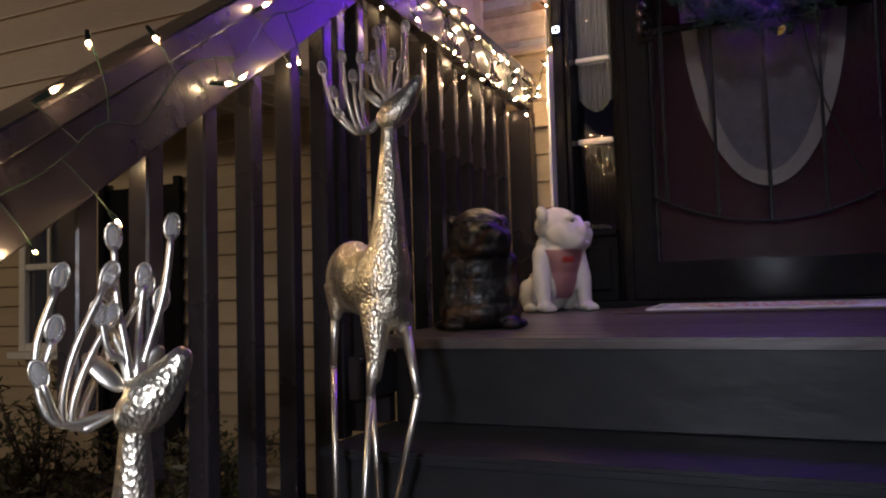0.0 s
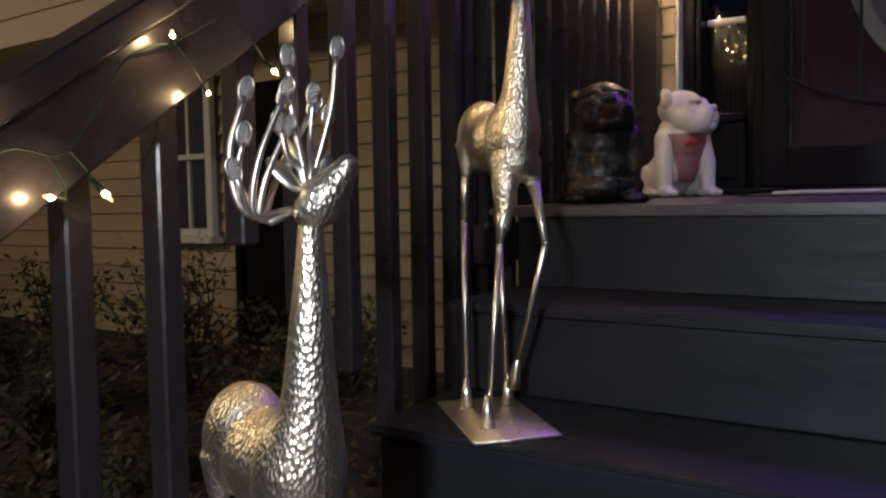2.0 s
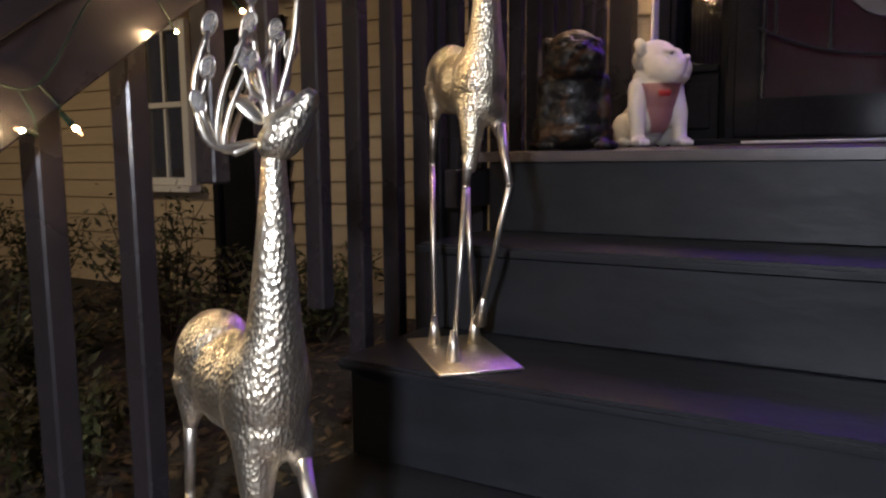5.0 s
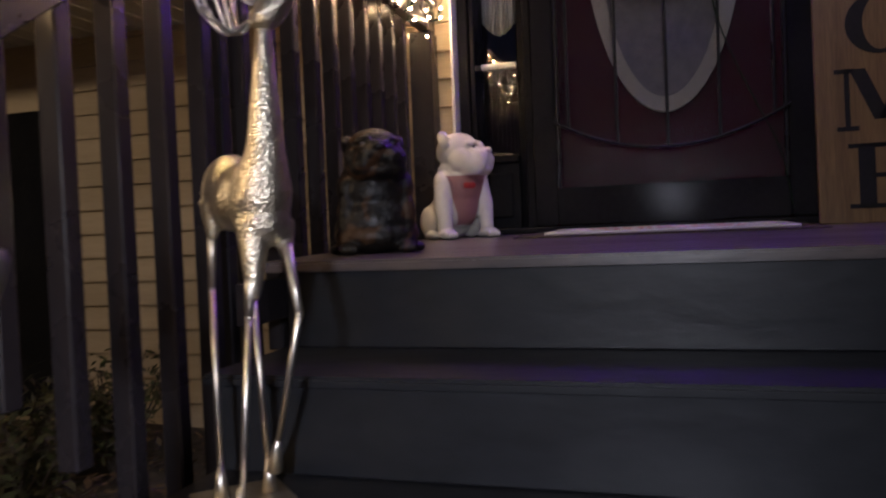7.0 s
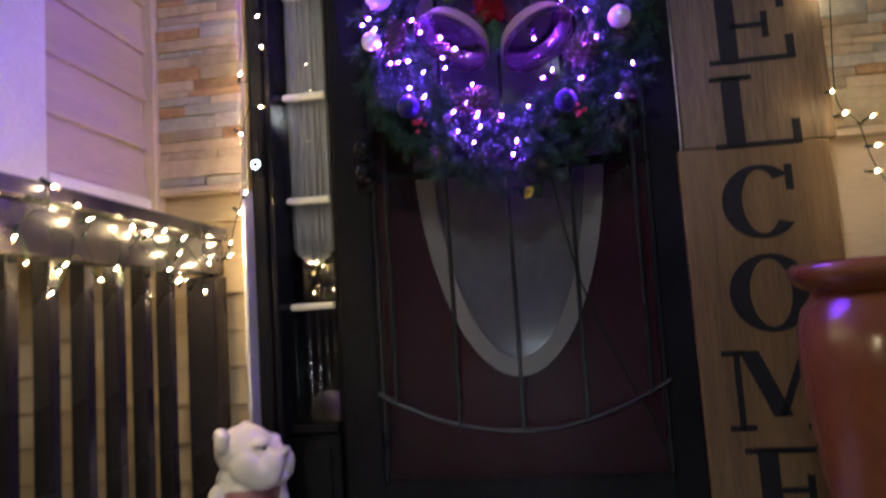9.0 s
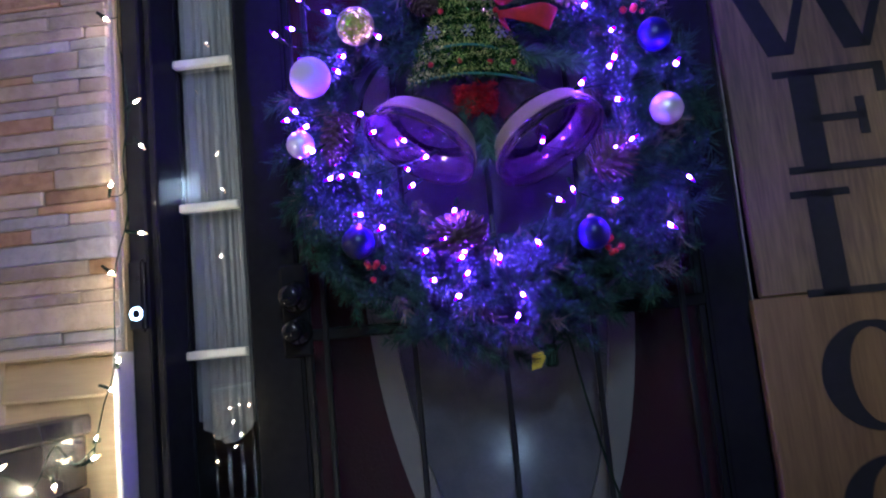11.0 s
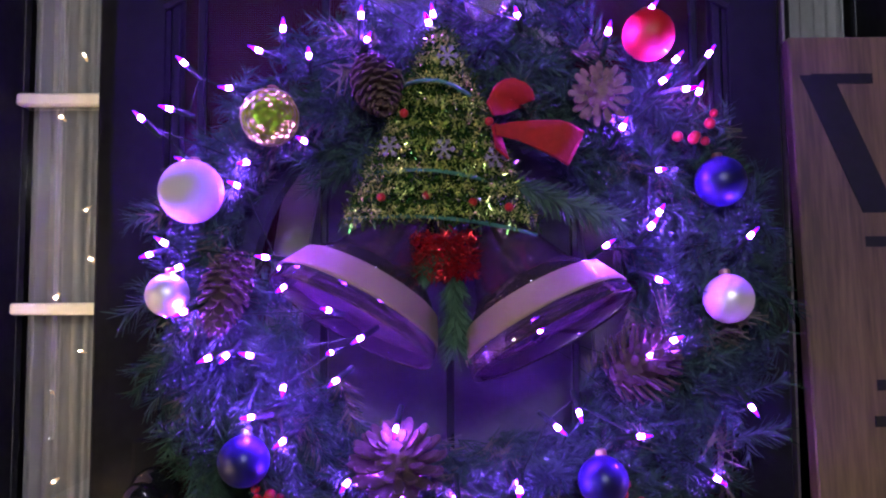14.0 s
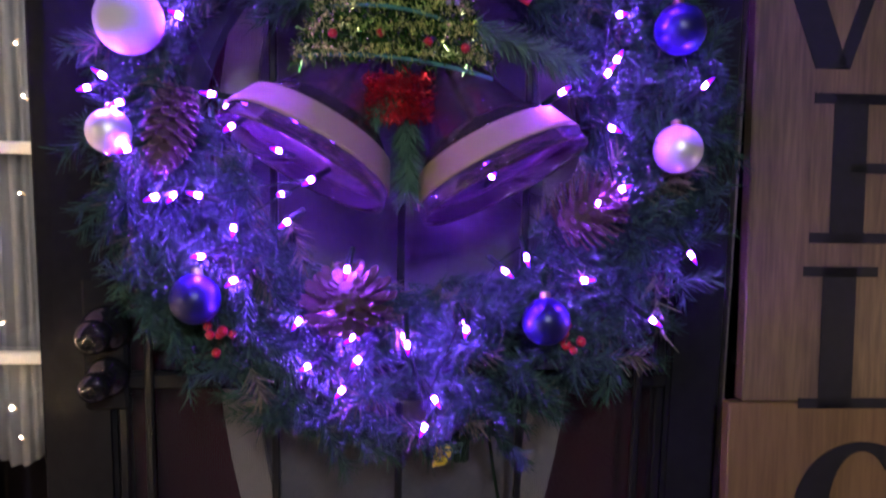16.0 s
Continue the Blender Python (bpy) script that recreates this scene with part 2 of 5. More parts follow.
deck = box(-0.769, RIGHT, NOSE[0][0] + 0.02, 0.30, -0.020, -0.003)
for v in deck.verts:
    v.co.z += floor_z(v.co.y)
floor = tagged(part("floor", deck, FLOORP), "dark brown painted porch floor of narrow boards, worn", "floor", kind="structure")
y = NOSE[0][0]
while y < 0.26:
    board = box(-0.775, RIGHT, y, y + 0.0885, -0.0205 if y < -1.2 else -0.010, 0.0, 0.005 if y < -1.2 else 0.0018, segs=2 if y < -1.2 else 1)
    for v in board.verts:
        v.co.z += floor_z(v.co.y)
    part("floor_board", board, FLOORP, floor)
    y += 0.0895
steps = thing("front_steps", (0, -1.6, GROUND), "charcoal painted wooden front steps, scuffed and worn", "steps", kind="structure")
for i, (y, z) in enumerate(NOSE):
    low = NOSE[i + 1][1] if i < 3 else GROUND
    if i:
        part("tread", box(LEFT, RIGHT, y + 1.6, NOSE[i - 1][0] + 0.032 + 1.6, z - 0.018 - GROUND, z - GROUND, 0.006, segs=2), STEPP, steps)
    part("riser", box(LEFT + 0.012, RIGHT, y + 0.024 + 1.6, y + 0.046 + 1.6, low - GROUND, z - 0.0202 - GROUND, 0.003), STEPP, steps)
# side skirt under the porch floor
part("skirt", box(LEFT + 0.004, LEFT + 0.03, NOSE[0][0] + 0.06 + 1.6, 1.64, 0.0, -0.047 - GROUND, 0.002), STEPP, steps)

# ---- house walls ----
WALLY = 0.03
wall = tagged(part("wall_front", box(-6.0, -0.70, WALLY + 0.014, WALLY + 0.2, GROUND - 0.1, 0.94), SIDING), "tan lap siding wall behind the porch railing", "wall", kind="structure")
tagged(part("wall_front_upper", box(-0.97, -0.70, WALLY + 0.014, WALLY + 0.2, 0.942, 3.0), SIDING), "wall behind stone veneer beside the door", "wall", kind="structure")


def course(x0, x1, z0, h, front, mat, parent):
    """One lap of siding: it leans out to its lower edge."""
    return part("siding_board", prism([(0.0, 0.0), (0.017, 0.0), (0.0175, 0.006), (0.002, h), (0.0, h)], x1 - x0, m=pose(x0, front, z0, 0, 0, -90) @ Matrix.Diagonal((1, 1, 1, 1))), mat, parent)


for k in range(17):
    z0 = GROUND - 0.02 + 0.1 * k
    h = min(0.1, 0.94 - z0)
    for x0, x1 in ((-2.42, -0.70), (-6.0, -2.92)):
        course(x0, x1, z0, h, WALLY + 0.014, SIDING, wall)

# stone veneer on both sides of the door
random.seed(4)
for name, x0, x1 in (("wall_stone_west", -0.945, -0.702), ("wall_stone_east", 0.742, 1.35)):
    base = tagged(part(name, box(x0, x1, WALLY - 0.004, WALLY + 0.01, 0.95, 2.4), STONE2), "stacked ledge stone veneer, tan grey and rust", "wall", kind="structure")
    z = 0.968
    while z < 2.0:
        h = random.choice((0.018, 0.024, 0.03, 0.04, 0.05))
        x = x0
        while x < x1 - 0.004:
            w = min(random.uniform(0.08, 0.26), x1 - x)
            if x1 - (x + w) < 0.04:
                w = x1 - x
            d = random.uniform(0.010, 0.022)
            part("stone", box(x + 0.0003, x + w - 0.0003, WALLY - 0.005 - d, WALLY - 0.002, z + 0.0003, z + h - 0.0003, 0.003), random.choice((STONE, STONE, STONE, STONE2, STONE2, STONE3)), base)
            x += w
        z += h
    part("ledge", box(x0, x1, WALLY - 0.03, WALLY, 0.945, 0.966, 0.004), SIDINGL, base)
tagged(part("wall_east", box(0.742, 2.4, WALLY + 0.012, WALLY + 0.2, GROUND, 3.0), SIDINGL), "beige wall beside the door", "wall", kind="structure")

# bay that hangs over, to the side of the porch
BX, BY = -0.967, -0.60
bay = tagged(part("bay_wall", box(-6.0, BX - 0.012, BY + 0.012, WALLY + 0.2, 0.91, 3.0), SIDINGL), "overhanging bay with pale beige lap siding and white trim", "wall", kind="structure")
for k in range(15):
    z0 = 0.935 + 0.138 * k
    b = prism([(0.0, 0.0), (0.014, 0.0), (0.0145, 0.008), (0.006, 0.05), (0.004, 0.06), (0.003, 0.138), (0.0, 0.138)], -0.012 - (BY + 0.16), m=pose(BX - 0.012, BY + 0.16, z0))
    part("siding_board", b, SIDINGL, bay)
    course(-6.0, BX - 0.101, z0 - 0.138, 0.138, BY + 0.012, SIDINGL, bay)
part("corner_trim", box(BX - 0.10, BX + 0.008, BY - 0.004, BY + 0.158, 0.90, 3.0, 0.004), WHITE, bay, "white corner trim")
part("bottom_trim", box(BX - 0.011, BX + 0.012, BY + 0.159, -0.013, 0.895, 0.934, 0.003), WHITE, bay, "white lower trim")
part("inner_corner", box(BX - 0.01, BX + 0.024, -0.012, WALLY + 0.012, 0.80, 3.0, 0.003), SIDINGL, bay)
soffit = tagged(part("ceiling_soffit", box(-6.0, BX - 0.012, BY + 0.014, WALLY + 0.012, 0.888, 0.909), WHITE), "white ribbed soffit under the bay", "soffit", kind="structure")
for k in range(36):
    x = BX - 0.05 - 0.1 * k
    part("soffit_rib", box(x, x + 0.012, BY + 0.02, WALLY, 0.884, 0.8885, 0.001), WHITE, soffit)

# ---- entry: frame, sidelights, doors ----
DX = 0.018
entry = tagged(part("trim", box(-0.690, -0.652, 0.044, WALLY + 0.2, 0.0, 2.3, 0.004), BLACK), "glossy black entry frame", "door frame", kind="structure")
part("post", box(-0.650, -0.634, 0.06, 0.20, 0.0, 2.3, 0.003), BLACK, entry)
part("mullion", box(-0.454, -0.424, 0.035, 0.20, 0.0, 2.3, 0.004), BLACK, entry)
part("mullion", box(-0.502, -0.4545, 0.180, 0.20, 0.0, 2.3, 0.003), BLACK, entry)
part("mullion", box(0.460, 0.490, 0.035, 0.20, 0.0, 2.3, 0.004), BLACK, entry)
part("mullion", box(0.4905, 0.526, 0.180, 0.20, 0.0, 2.3, 0.003), BLACK, entry)
part("post", box(0.662, 0.740, -0.02, 0.20, 0.0, 2.3, 0.004), BLACK, entry)
part("header", box(-0.69, 0.74, -0.021, 0.20, 2.101, 2.4, 0.004), BLACK, entry)
part("sill", box(-0.652, 0.662, -0.012, 0.205, 0.0005, 0.022, 0.004), BLACK, entry)
tagged(part("baseboard", box(-0.7015, -0.6905, -0.012, WALLY + 0.1, 0.0, 0.9445, 0.002), WHITE), "narrow white strip along the entry frame", "trim", kind="structure")

for name, x0, x1 in (("window_1", -0.632, -0.504), ("window_2", 0.528, 0.660)):
    win = thing(name, (0, 0.165, 0), "narrow sidelight window with white muntins and a sheer curtain", "window", kind="structure")
    part("panel", box(x0 - 0.003, x1 + 0.003, -0.02, 0.02, 0.0225, 0.262, 0.002), BLACK, win, "black lower panel")
    part("panel_moulding", box(x0 + 0.02, x1 - 0.02, -0.032, -0.019, 0.06, 0.225, 0.006), BLACK, win)
    part("window_frame", box(x0 - 0.003, x1 + 0.003, -0.035, 0.02, 0.262, 0.288, 0.004), BLACK, win)
    for z in (0.618, 0.927, 1.236, 1.553, 1.87):
        part("muntin", box(x0, x1, -0.012, 0.006, z - 0.009, z + 0.009, 0.003), WHITE, win, "white muntin")
    p = part("pane", box(x0, x1, 0.008, 0.012, 0.288, 2.1), PANE, win)
    p.visible_shadow = False
    cloth = bmesh.new()
    cols = 48
    rows = [[cloth.verts.new((x0 + (x1 - x0) * c / cols, 0.045 + 0.012 * math.sin(c * 0.85) * (0.7 + 0.3 * math.sin(c * 0.3)) + 0.004 * math.sin(c * 2.1), 0.79 + 0.05 * abs(math.sin(c * math.pi / cols)) * -1 + (2.1 - 0.79) * r / 12)) for c in range(cols + 1)] for r in range(13)]
    for r in range(12):
        for c in range(cols):
            cloth.faces.new((rows[r][c], rows[r][c + 1], rows[r + 1][c + 1], rows[r + 1][c]))
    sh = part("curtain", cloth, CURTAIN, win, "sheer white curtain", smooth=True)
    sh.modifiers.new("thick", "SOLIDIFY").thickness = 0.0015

# closed box for the unseen room behind; its near-black colour makes the dimness
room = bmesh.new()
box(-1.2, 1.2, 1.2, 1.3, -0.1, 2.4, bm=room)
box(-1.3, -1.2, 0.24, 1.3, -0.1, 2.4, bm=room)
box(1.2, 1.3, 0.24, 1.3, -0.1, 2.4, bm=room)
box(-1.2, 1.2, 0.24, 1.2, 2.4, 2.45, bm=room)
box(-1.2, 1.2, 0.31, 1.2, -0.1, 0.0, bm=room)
tagged(part("wall_inside", room, DARKROOM), "near-black box standing in for the unlit room behind the sidelights", "wall", kind="structure")

OVZ, OVA, OVB = 1.085, 0.262, 0.69
door = tagged(part("door_1", box(-0.422, 0.458, 0.118, 0.16, 0.023, 2.1, 0.003), BURGUNDY), "closed burgundy front door with a tall oval glass", "door", kind="structure")


def ring(a0, b0, a1, b1, y0, y1, segs=72):
    bm = bmesh.new()
    rows = []
    for a, b, y in ((a0, b0, y1), (a0, b0, y0), (a1, b1, y0), (a1, b1, y1)):
        rows.append([bm.verts.new((DX + a * math.cos(2 * math.pi * k / segs), y, OVZ + b * math.sin(2 * math.pi * k / segs))) for k in range(segs)])
    for r, s in zip(rows, rows[1:] + rows[:1]):
        for k in range(segs):
            bm.faces.new((r[k], r[(k + 1) % segs], s[(k + 1) % segs], s[k]))
    bmesh.ops.recalc_face_normals(bm, faces=bm.faces)
    return bm


part("oval_trim", ring(OVA, OVB, OVA - 0.050, OVB - 0.050, 0.098, 0.117), OVALW, door, "pale grey oval trim", smooth=False)
bm = prism([(DX + (OVA - 0.051) * math.cos(a), OVZ + (OVB - 0.051) * math.sin(a)) for a in (2 * math.pi * k / 72 for k in range(72))], 0.006, m=pose(0, 0.1105, 0))
part("oval_glass", bm, OVALG, door, "dark frosted oval glass")
for x0, x1, z0, z1 in ((-0.39, 0.43, 1.80, 2.06),):
    part("moulding", box(x0, x1, 0.110, 0.1175, z0, z1, 0.003), BURGUNDY, door)

storm = thing("storm_door", (DX, 0, 0), "black metal security screen door with vertical bars and mesh", "screen door")
SL, SR = -0.420 - DX, 0.457 - DX
part("stile", box(SL, SL + 0.075, -0.004, 0.03, 0.024, 2.098, 0.006, segs=2), BLACK, storm)
part("stile", box(SR - 0.075, SR, -0.004, 0.03, 0.024, 2.098, 0.006, segs=2), BLACK, storm)
part("bottom_rail", box(SL + 0.0755, SR - 0.0755, -0.003, 0.029, 0.024, 0.152, 0.006, segs=2), BLACK, storm)
part("top_rail", box(SL + 0.0755, SR - 0.0755, -0.003, 0.029, 1.98, 2.098, 0.006, segs=2), BLACK, storm)
part("crossbar", box(SL + 0.075, SR - 0.075, -0.006, 0.012, 0.930, 0.952, 0.003), BLACK, storm)
part("edge_strip", box(SR + 0.001, SR + 0.004, -0.008, 0.004, 0.03, 2.09), ROD, storm, "thin bright weather strip")
GREYBAR = material("satin_black_bar", (0.014, 0.014, 0.017), 0.3, bump=0.1, spec=0.25)


def arc_z(x, low, high, top):
    return low + (high - low) * (abs(x) / 0.37) ** 2 if not top else high - (high - low) * (abs(x) / 0.37) ** 2


for x in (-0.318, -0.158, 0.002, 0.162, 0.322):
    part("bar", box(x - 0.005, x + 0.005, -0.012, -0.002, arc_z(x, 0.268, 0.375, False), arc_z(x, 1.63, 1.745, True), 0.002), GREYBAR, storm)
for low, high, top in ((0.268, 0.378, False), (1.63, 1.745, True)):
    part("arc_bar", tube([(SL + 0.07 + (SR - SL - 0.14) * k / 30, -0.007, arc_z(SL + 0.07 + (SR - SL - 0.14) * k / 30, low, high, top)) for k in range(31)], 0.006, 6), GREYBAR, storm)
part("inner_frame", box(SL + 0.077, SL + 0.089, 0.0, 0.02, 0.153, 1.979, 0.002), GREYBAR, storm)
part("inner_frame", box(SR - 0.089, SR - 0.077, 0.0, 0.02, 0.153, 1.979, 0.002), GREYBAR, storm)

# perforated screen: a see-through metal sheet with real holes in its shader
mesh_mat = bpy.data.materials.new("fine_black_screen")
mesh_mat.use_nodes = True
mn, ml = mesh_mat.node_tree.nodes, mesh_mat.node_tree.links
tc, vo, gt = mn.new("ShaderNodeTexCoord"), mn.new("ShaderNodeTexVoronoi"), mn.new("ShaderNodeMath")
vo.voronoi_dimensions = "2D"
vo.inputs["Scale"].default_value, vo.inputs["Randomness"].default_value = 330.0, 0.0
sw, cb = mn.new("ShaderNodeSeparateXYZ"), mn.new("ShaderNodeCombineXYZ")
gt.operation, gt.inputs[1].default_value = "GREATER_THAN", 0.53
ml.new(tc.outputs["Object"], sw.inputs[0])
ml.new(sw.outputs[0], cb.inputs[0])
ml.new(sw.outputs[2], cb.inputs[1])
ml.new(cb.outputs[0], vo.inputs["Vector"])
ml.new(vo.outputs["Distance"], gt.inputs[0])
mb = mn["Principled BSDF"]
mb.inputs["Base Color"].default_value = (0.06, 0.06, 0.068, 1)
mb.inputs["Specular IOR Level"].default_value = 0.2
mb.inputs["Roughness"].default_value = 0.3
ml.new(gt.outputs[0], mb.inputs["Alpha"])
part("screen", box(SL + 0.09, SR - 0.09, 0.006, 0.0068, 0.153, 1.979), mesh_mat, storm, "fine black wire mesh")

# handle set
KNOB = material("polished_black_knob", (0.010, 0.010, 0.012), 0.16, spec=0.6, bump=0)
part("backplate", box(-0.397, -0.343, -0.014, -0.0045, 0.905, 1.075, 0.004), BLACK, storm, "black handle backplate")
for z, r in ((1.012, 0.030), (0.950, 0.026)):
    m = pose(-0.366, -0.014, z, 90, 0, 0)
    part("knob" if r > 0.028 else "lock_knob", lathe([(0.0, 0.0), (r, 0.0), (r, 0.006), (r * 0.8, 0.012), (r * 0.45, 0.016), (r * 0.4, 0.030), (r * 0.62, 0.036), (r * 0.72, 0.046), (r * 0.62, 0.055), (r * 0.3, 0.058), (0.0, 0.058)], 28, m=m), KNOB, storm, "glossy black knob", smooth=True)

# doorbell camera
bell = thing("doorbell", (-0.668, 0.0438, 1.014), "black video doorbell with a glowing white ring", "doorbell")
part("body", box(-0.016, 0.016, -0.022, 0.0, -0.035, 0.105, 0.006, segs=3), BLACK, bell)
part("ring_light", lathe([(0.0088, 0), (0.0125, 0), (0.0125, 0.002), (0.0088, 0.002), (0.0088, 0)], 32, m=pose(0, -0.0222, 0, 90)), RING, bell, "lit white ring")
part("lens", lathe([(0, 0), (0.008, 0), (0.0078, 0.0022), (0, 0.003)], 24, m=pose(0, -0.0222, 0.07, 90)), BLACK, bell)
part("button", lathe([(0, 0), (0.0086, 0), (0.008, 0.0015), (0, 0.002)], 24, m=pose(0, -0.0222, 0, 90)), BLACK, bell)

# ---- railing ----
RX = -0.75
SLOPE = 0.722


def rail_z(y):
    """Lower edge of the sloping rail."""
    return 0.103 + (y + 2.083) * SLOPE


rail = thing("porch_railing", (RX, -0.65, 0), "dark brown painted wooden porch railing with square balusters", "railing")


def local_box(x0, x1, y0, y1, z0, z1, bevel):
    return box(x0 - RX, x1 - RX, y0 + 0.65, y1 + 0.65, z0, z1, bevel)


part("top_rail", local_box(RX - 0.038, RX, -1.30, -0.02, 0.710, 0.802, 0.003), RAILP, rail)
part("cap_rail", local_box(RX - 0.062, RX + 0.012, -1.31, -0.02, 0.8022, 0.838, 0.005), RAILP, rail)
part("bottom_rail", local_box(RX - 0.036, RX - 0.002, -1.30, -0.02, -0.145, -0.06, 0.003), RAILP, rail)
part("end_post", local_box(RX - 0.075, RX + 0.004, -0.095, -0.016, -0.30, 0.708, 0.004), RAILP, rail)
for k in range(11):
    y = -0.230 - 0.1085 * k + (0.025 if k == 10 else 0)
    b = part("baluster", local_box(RX - 0.076, RX - 0.040, -0.016 - 0.65, 0.016 - 0.65, -0.22, 0.800, 0.003), RAILP, rail)
    b.location = (0, y + 0.65, 0)

stair_rail = thing("stair_railing", (RX, -1.9, GROUND), "dark brown sloping stair rail with wide board and square balusters", "railing")


def slope_board(x0, x1, y0, y1, low, high):
    out = [(y0, rail_z(y0) + low), (y1, rail_z(y1) + low), (y1, rail_z(y1) + high), (y0, rail_z(y0) + high)]
    bm = prism([(y + 1.9, z - GROUND) for y, z in out], x1 - x0, m=Matrix(((0, 1, 0, x0 - RX), (1, 0, 0, 0), (0, 0, 1, 0), (0, 0, 0, 1))))
    bmesh.ops.bevel(bm, geom=list(bm.edges), offset=0.003, segments=1, affect="EDGES")
    return bm


part("side_rail", slope_board(RX - 0.02, RX + 0.018, -2.60, -1.325, 0.0, 0.108), RAILP, stair_rail)
part("cap_rail", slope_board(RX - 0.050, RX + 0.030, -2.60, -1.318, 0.1084, 0.146), RAILP, stair_rail)
part("newel_post", box(-0.055, 0.02, -0.76, -0.685, 0.0, rail_z(-2.62) + 0.06 - GROUND, 0.004), RAILP, stair_rail)
for k in range(11):
    y = -1.372 - 0.113 * k if k < 6 else -2.069 - 0.1195 * (k - 6)
    part("baluster", box(-0.058, -0.0215, y - 0.016 + 1.9, y + 0.016 + 1.9, 0.005 if k > 5 else -0.62 - GROUND + 0.11 * k - 0.0, rail_z(y) + 0.09 - GROUND, 0.003), RAILP, stair_rail)

# railing beyond the flower pot
rail_r = thing("porch_railing", (0.98, -0.65, 0), "dark brown painted wooden porch railing with square balusters", "railing")
part("top_rail", box(-0.02, 0.018, -0.65, 0.63, 0.710, 0.802, 0.003), RAILP, rail_r)
part("cap_rail", box(-0.030, 0.045, -0.66, 0.63, 0.8022, 0.838, 0.005), RAILP, rail_r)
part("end_post", box(-0.03, 0.04, 0.55, 0.63, -0.006, 0.708, 0.004), RAILP, rail_r)
for k in range(11):
    y = 0.44 - 0.1035 * k
    part("baluster", box(0.019, 0.056, y - 0.019, y + 0.019, -0.03, 0.800, 0.003), RAILP, rail_r)

# far part of the house: dark doorway and white window
fd = thing("door_2", (-2.67, WALLY, GROUND), "dark recessed side door in the tan wall", "door", kind="structure")
part("leaf", box(-0.245, 0.245, 0.0, 0.05, 0.0, 1.32, 0.004), BLACK, fd)
part("frame", box(-0.25, -0.21, -0.025, 0.0, 0.0, 1.35, 0.003), BLACK, fd)
part("frame", box(0.21, 0.25, -0.025, 0.0, 0.0, 1.35, 0.003), BLACK, fd)
fw = thing("window_3", (-3.27, WALLY, 0.24), "white framed lower window with dark panes", "window", kind="structure")
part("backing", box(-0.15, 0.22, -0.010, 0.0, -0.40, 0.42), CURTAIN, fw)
for x0, x1, z0, z1 in ((-0.165, -0.12, -0.4, 0.44), (0.17, 0.22, -0.4, 0.44), (-0.12, 0.17, 0.39, 0.44), (-0.12, 0.17, -0.40, -0.36), (-0.12, 0.17, 0.0, 0.03)):
    part("window_frame", box(x0, x1, -0.045, -0.006, z0, z1, 0.004), WHITE, fw)
part("window_frame", box(0.016, 0.034, -0.03, -0.008, -0.36, 0.39, 0.002), WHITE, fw)
part("window_sill", box(-0.19, 0.25, -0.09, -0.005, -0.435, -0.401, 0.004), WHITE, fw, "white sill")
p = part("pane", box(-0.12, 0.17, -0.0165, -0.0125, -0.36, 0.39), PANE, fw)

# ---- door mat ----
MATW = material("pale_mat_pile", (0.60, 0.58, 0.57), 0.95, scale=20, fine=300, bump=0.8, depth=0.004, alt=(0.45, 0.44, 0.44))
MATR = material("red_mat_print", (0.42, 0.13, 0.12), 0.95, scale=26, fine=60, bump=0.6, depth=0.003, alt=(0.60, 0.48, 0.45), mix=0.5)
MATG = material("green_mat_print", (0.30, 0.38, 0.31), 0.95, scale=20, fine=300, bump=0.6, depth=0.003)
RUBBER = material("dark_rubber_mat", (0.035, 0.026, 0.022), 0.8, scale=20, fine=200, bump=0.6, alt=(0.06, 0.035, 0.025))
under = tagged(part("rubber_mat", box(-0.415, 0.415, -0.44, -0.022, 0.0005, 0.005, 0.002), RUBBER), "dark brown rubber mat under the doormat", "mat")
under.matrix_world = pose(0, 0, 0, math.degrees(FALL), 0, 0)
mat_t = thing("doormat", (0.008, -0.21, 0.0052), "pale doormat with red holiday lettering and border lines", "doormat")
mat_t.matrix_world = pose(0.008, -0.21, 0.0052 + floor_z(-0.21), math.degrees(FALL), 0, 0)
part("mat_body", box(-0.34, 0.34, -0.187, 0.175, 0.0, 0.008, 0.003), MATW, mat_t)
for x in (-0.318, 0.306):
    part("border", box(x, x + 0.012, -0.150, 0.145, 0.0078, 0.0088), MATG, mat_t)
part("border", box(-0.318, 0.318, -0.168, -0.156, 0.0078, 0.0088), MATG, mat_t)
part("border", box(-0.318, 0.318, 0.148, 0.158, 0.0078, 0.0088), MATG, mat_t)
random.seed(8)
for row, y in enumerate((0.07, -0.03, -0.11)):
    x = -0.27 + 0.05 * row
    while x < 0.25 - 0.03 * row:
        w = random.uniform(0.008, 0.03)
        part("print_bar", box(x, x + w, y - 0.03, y + 0.034 + random.uniform(-0.01, 0.012), 0.0078, 0.0089), MATR if not (x > 0.14 and row == 0) else MATG, mat_t)
        x += w + random.uniform(0.008, 0.02)

# ---- welcome sign ----
sign = thing("welcome_sign", (0.622, -0.066, 0.0), "tall leaning wooden sign of two boards with dark painted letters", "sign")
sign.matrix_world = pose(0.622, -0.135, floor_z(-0.135) + 0.0005, -3.9, 0, -0.6)
SW = 0.174
for name, x, z0, z1, wood in (("lower_board", -0.010, 0.0, 0.9345, WOOD), ("upper_board", 0.007, 0.9365, 1.588, WOODD)):
    board = part(name, box(x - SW, x + SW, 0.0, 0.022, z0, z1, 0.002), wood, sign)


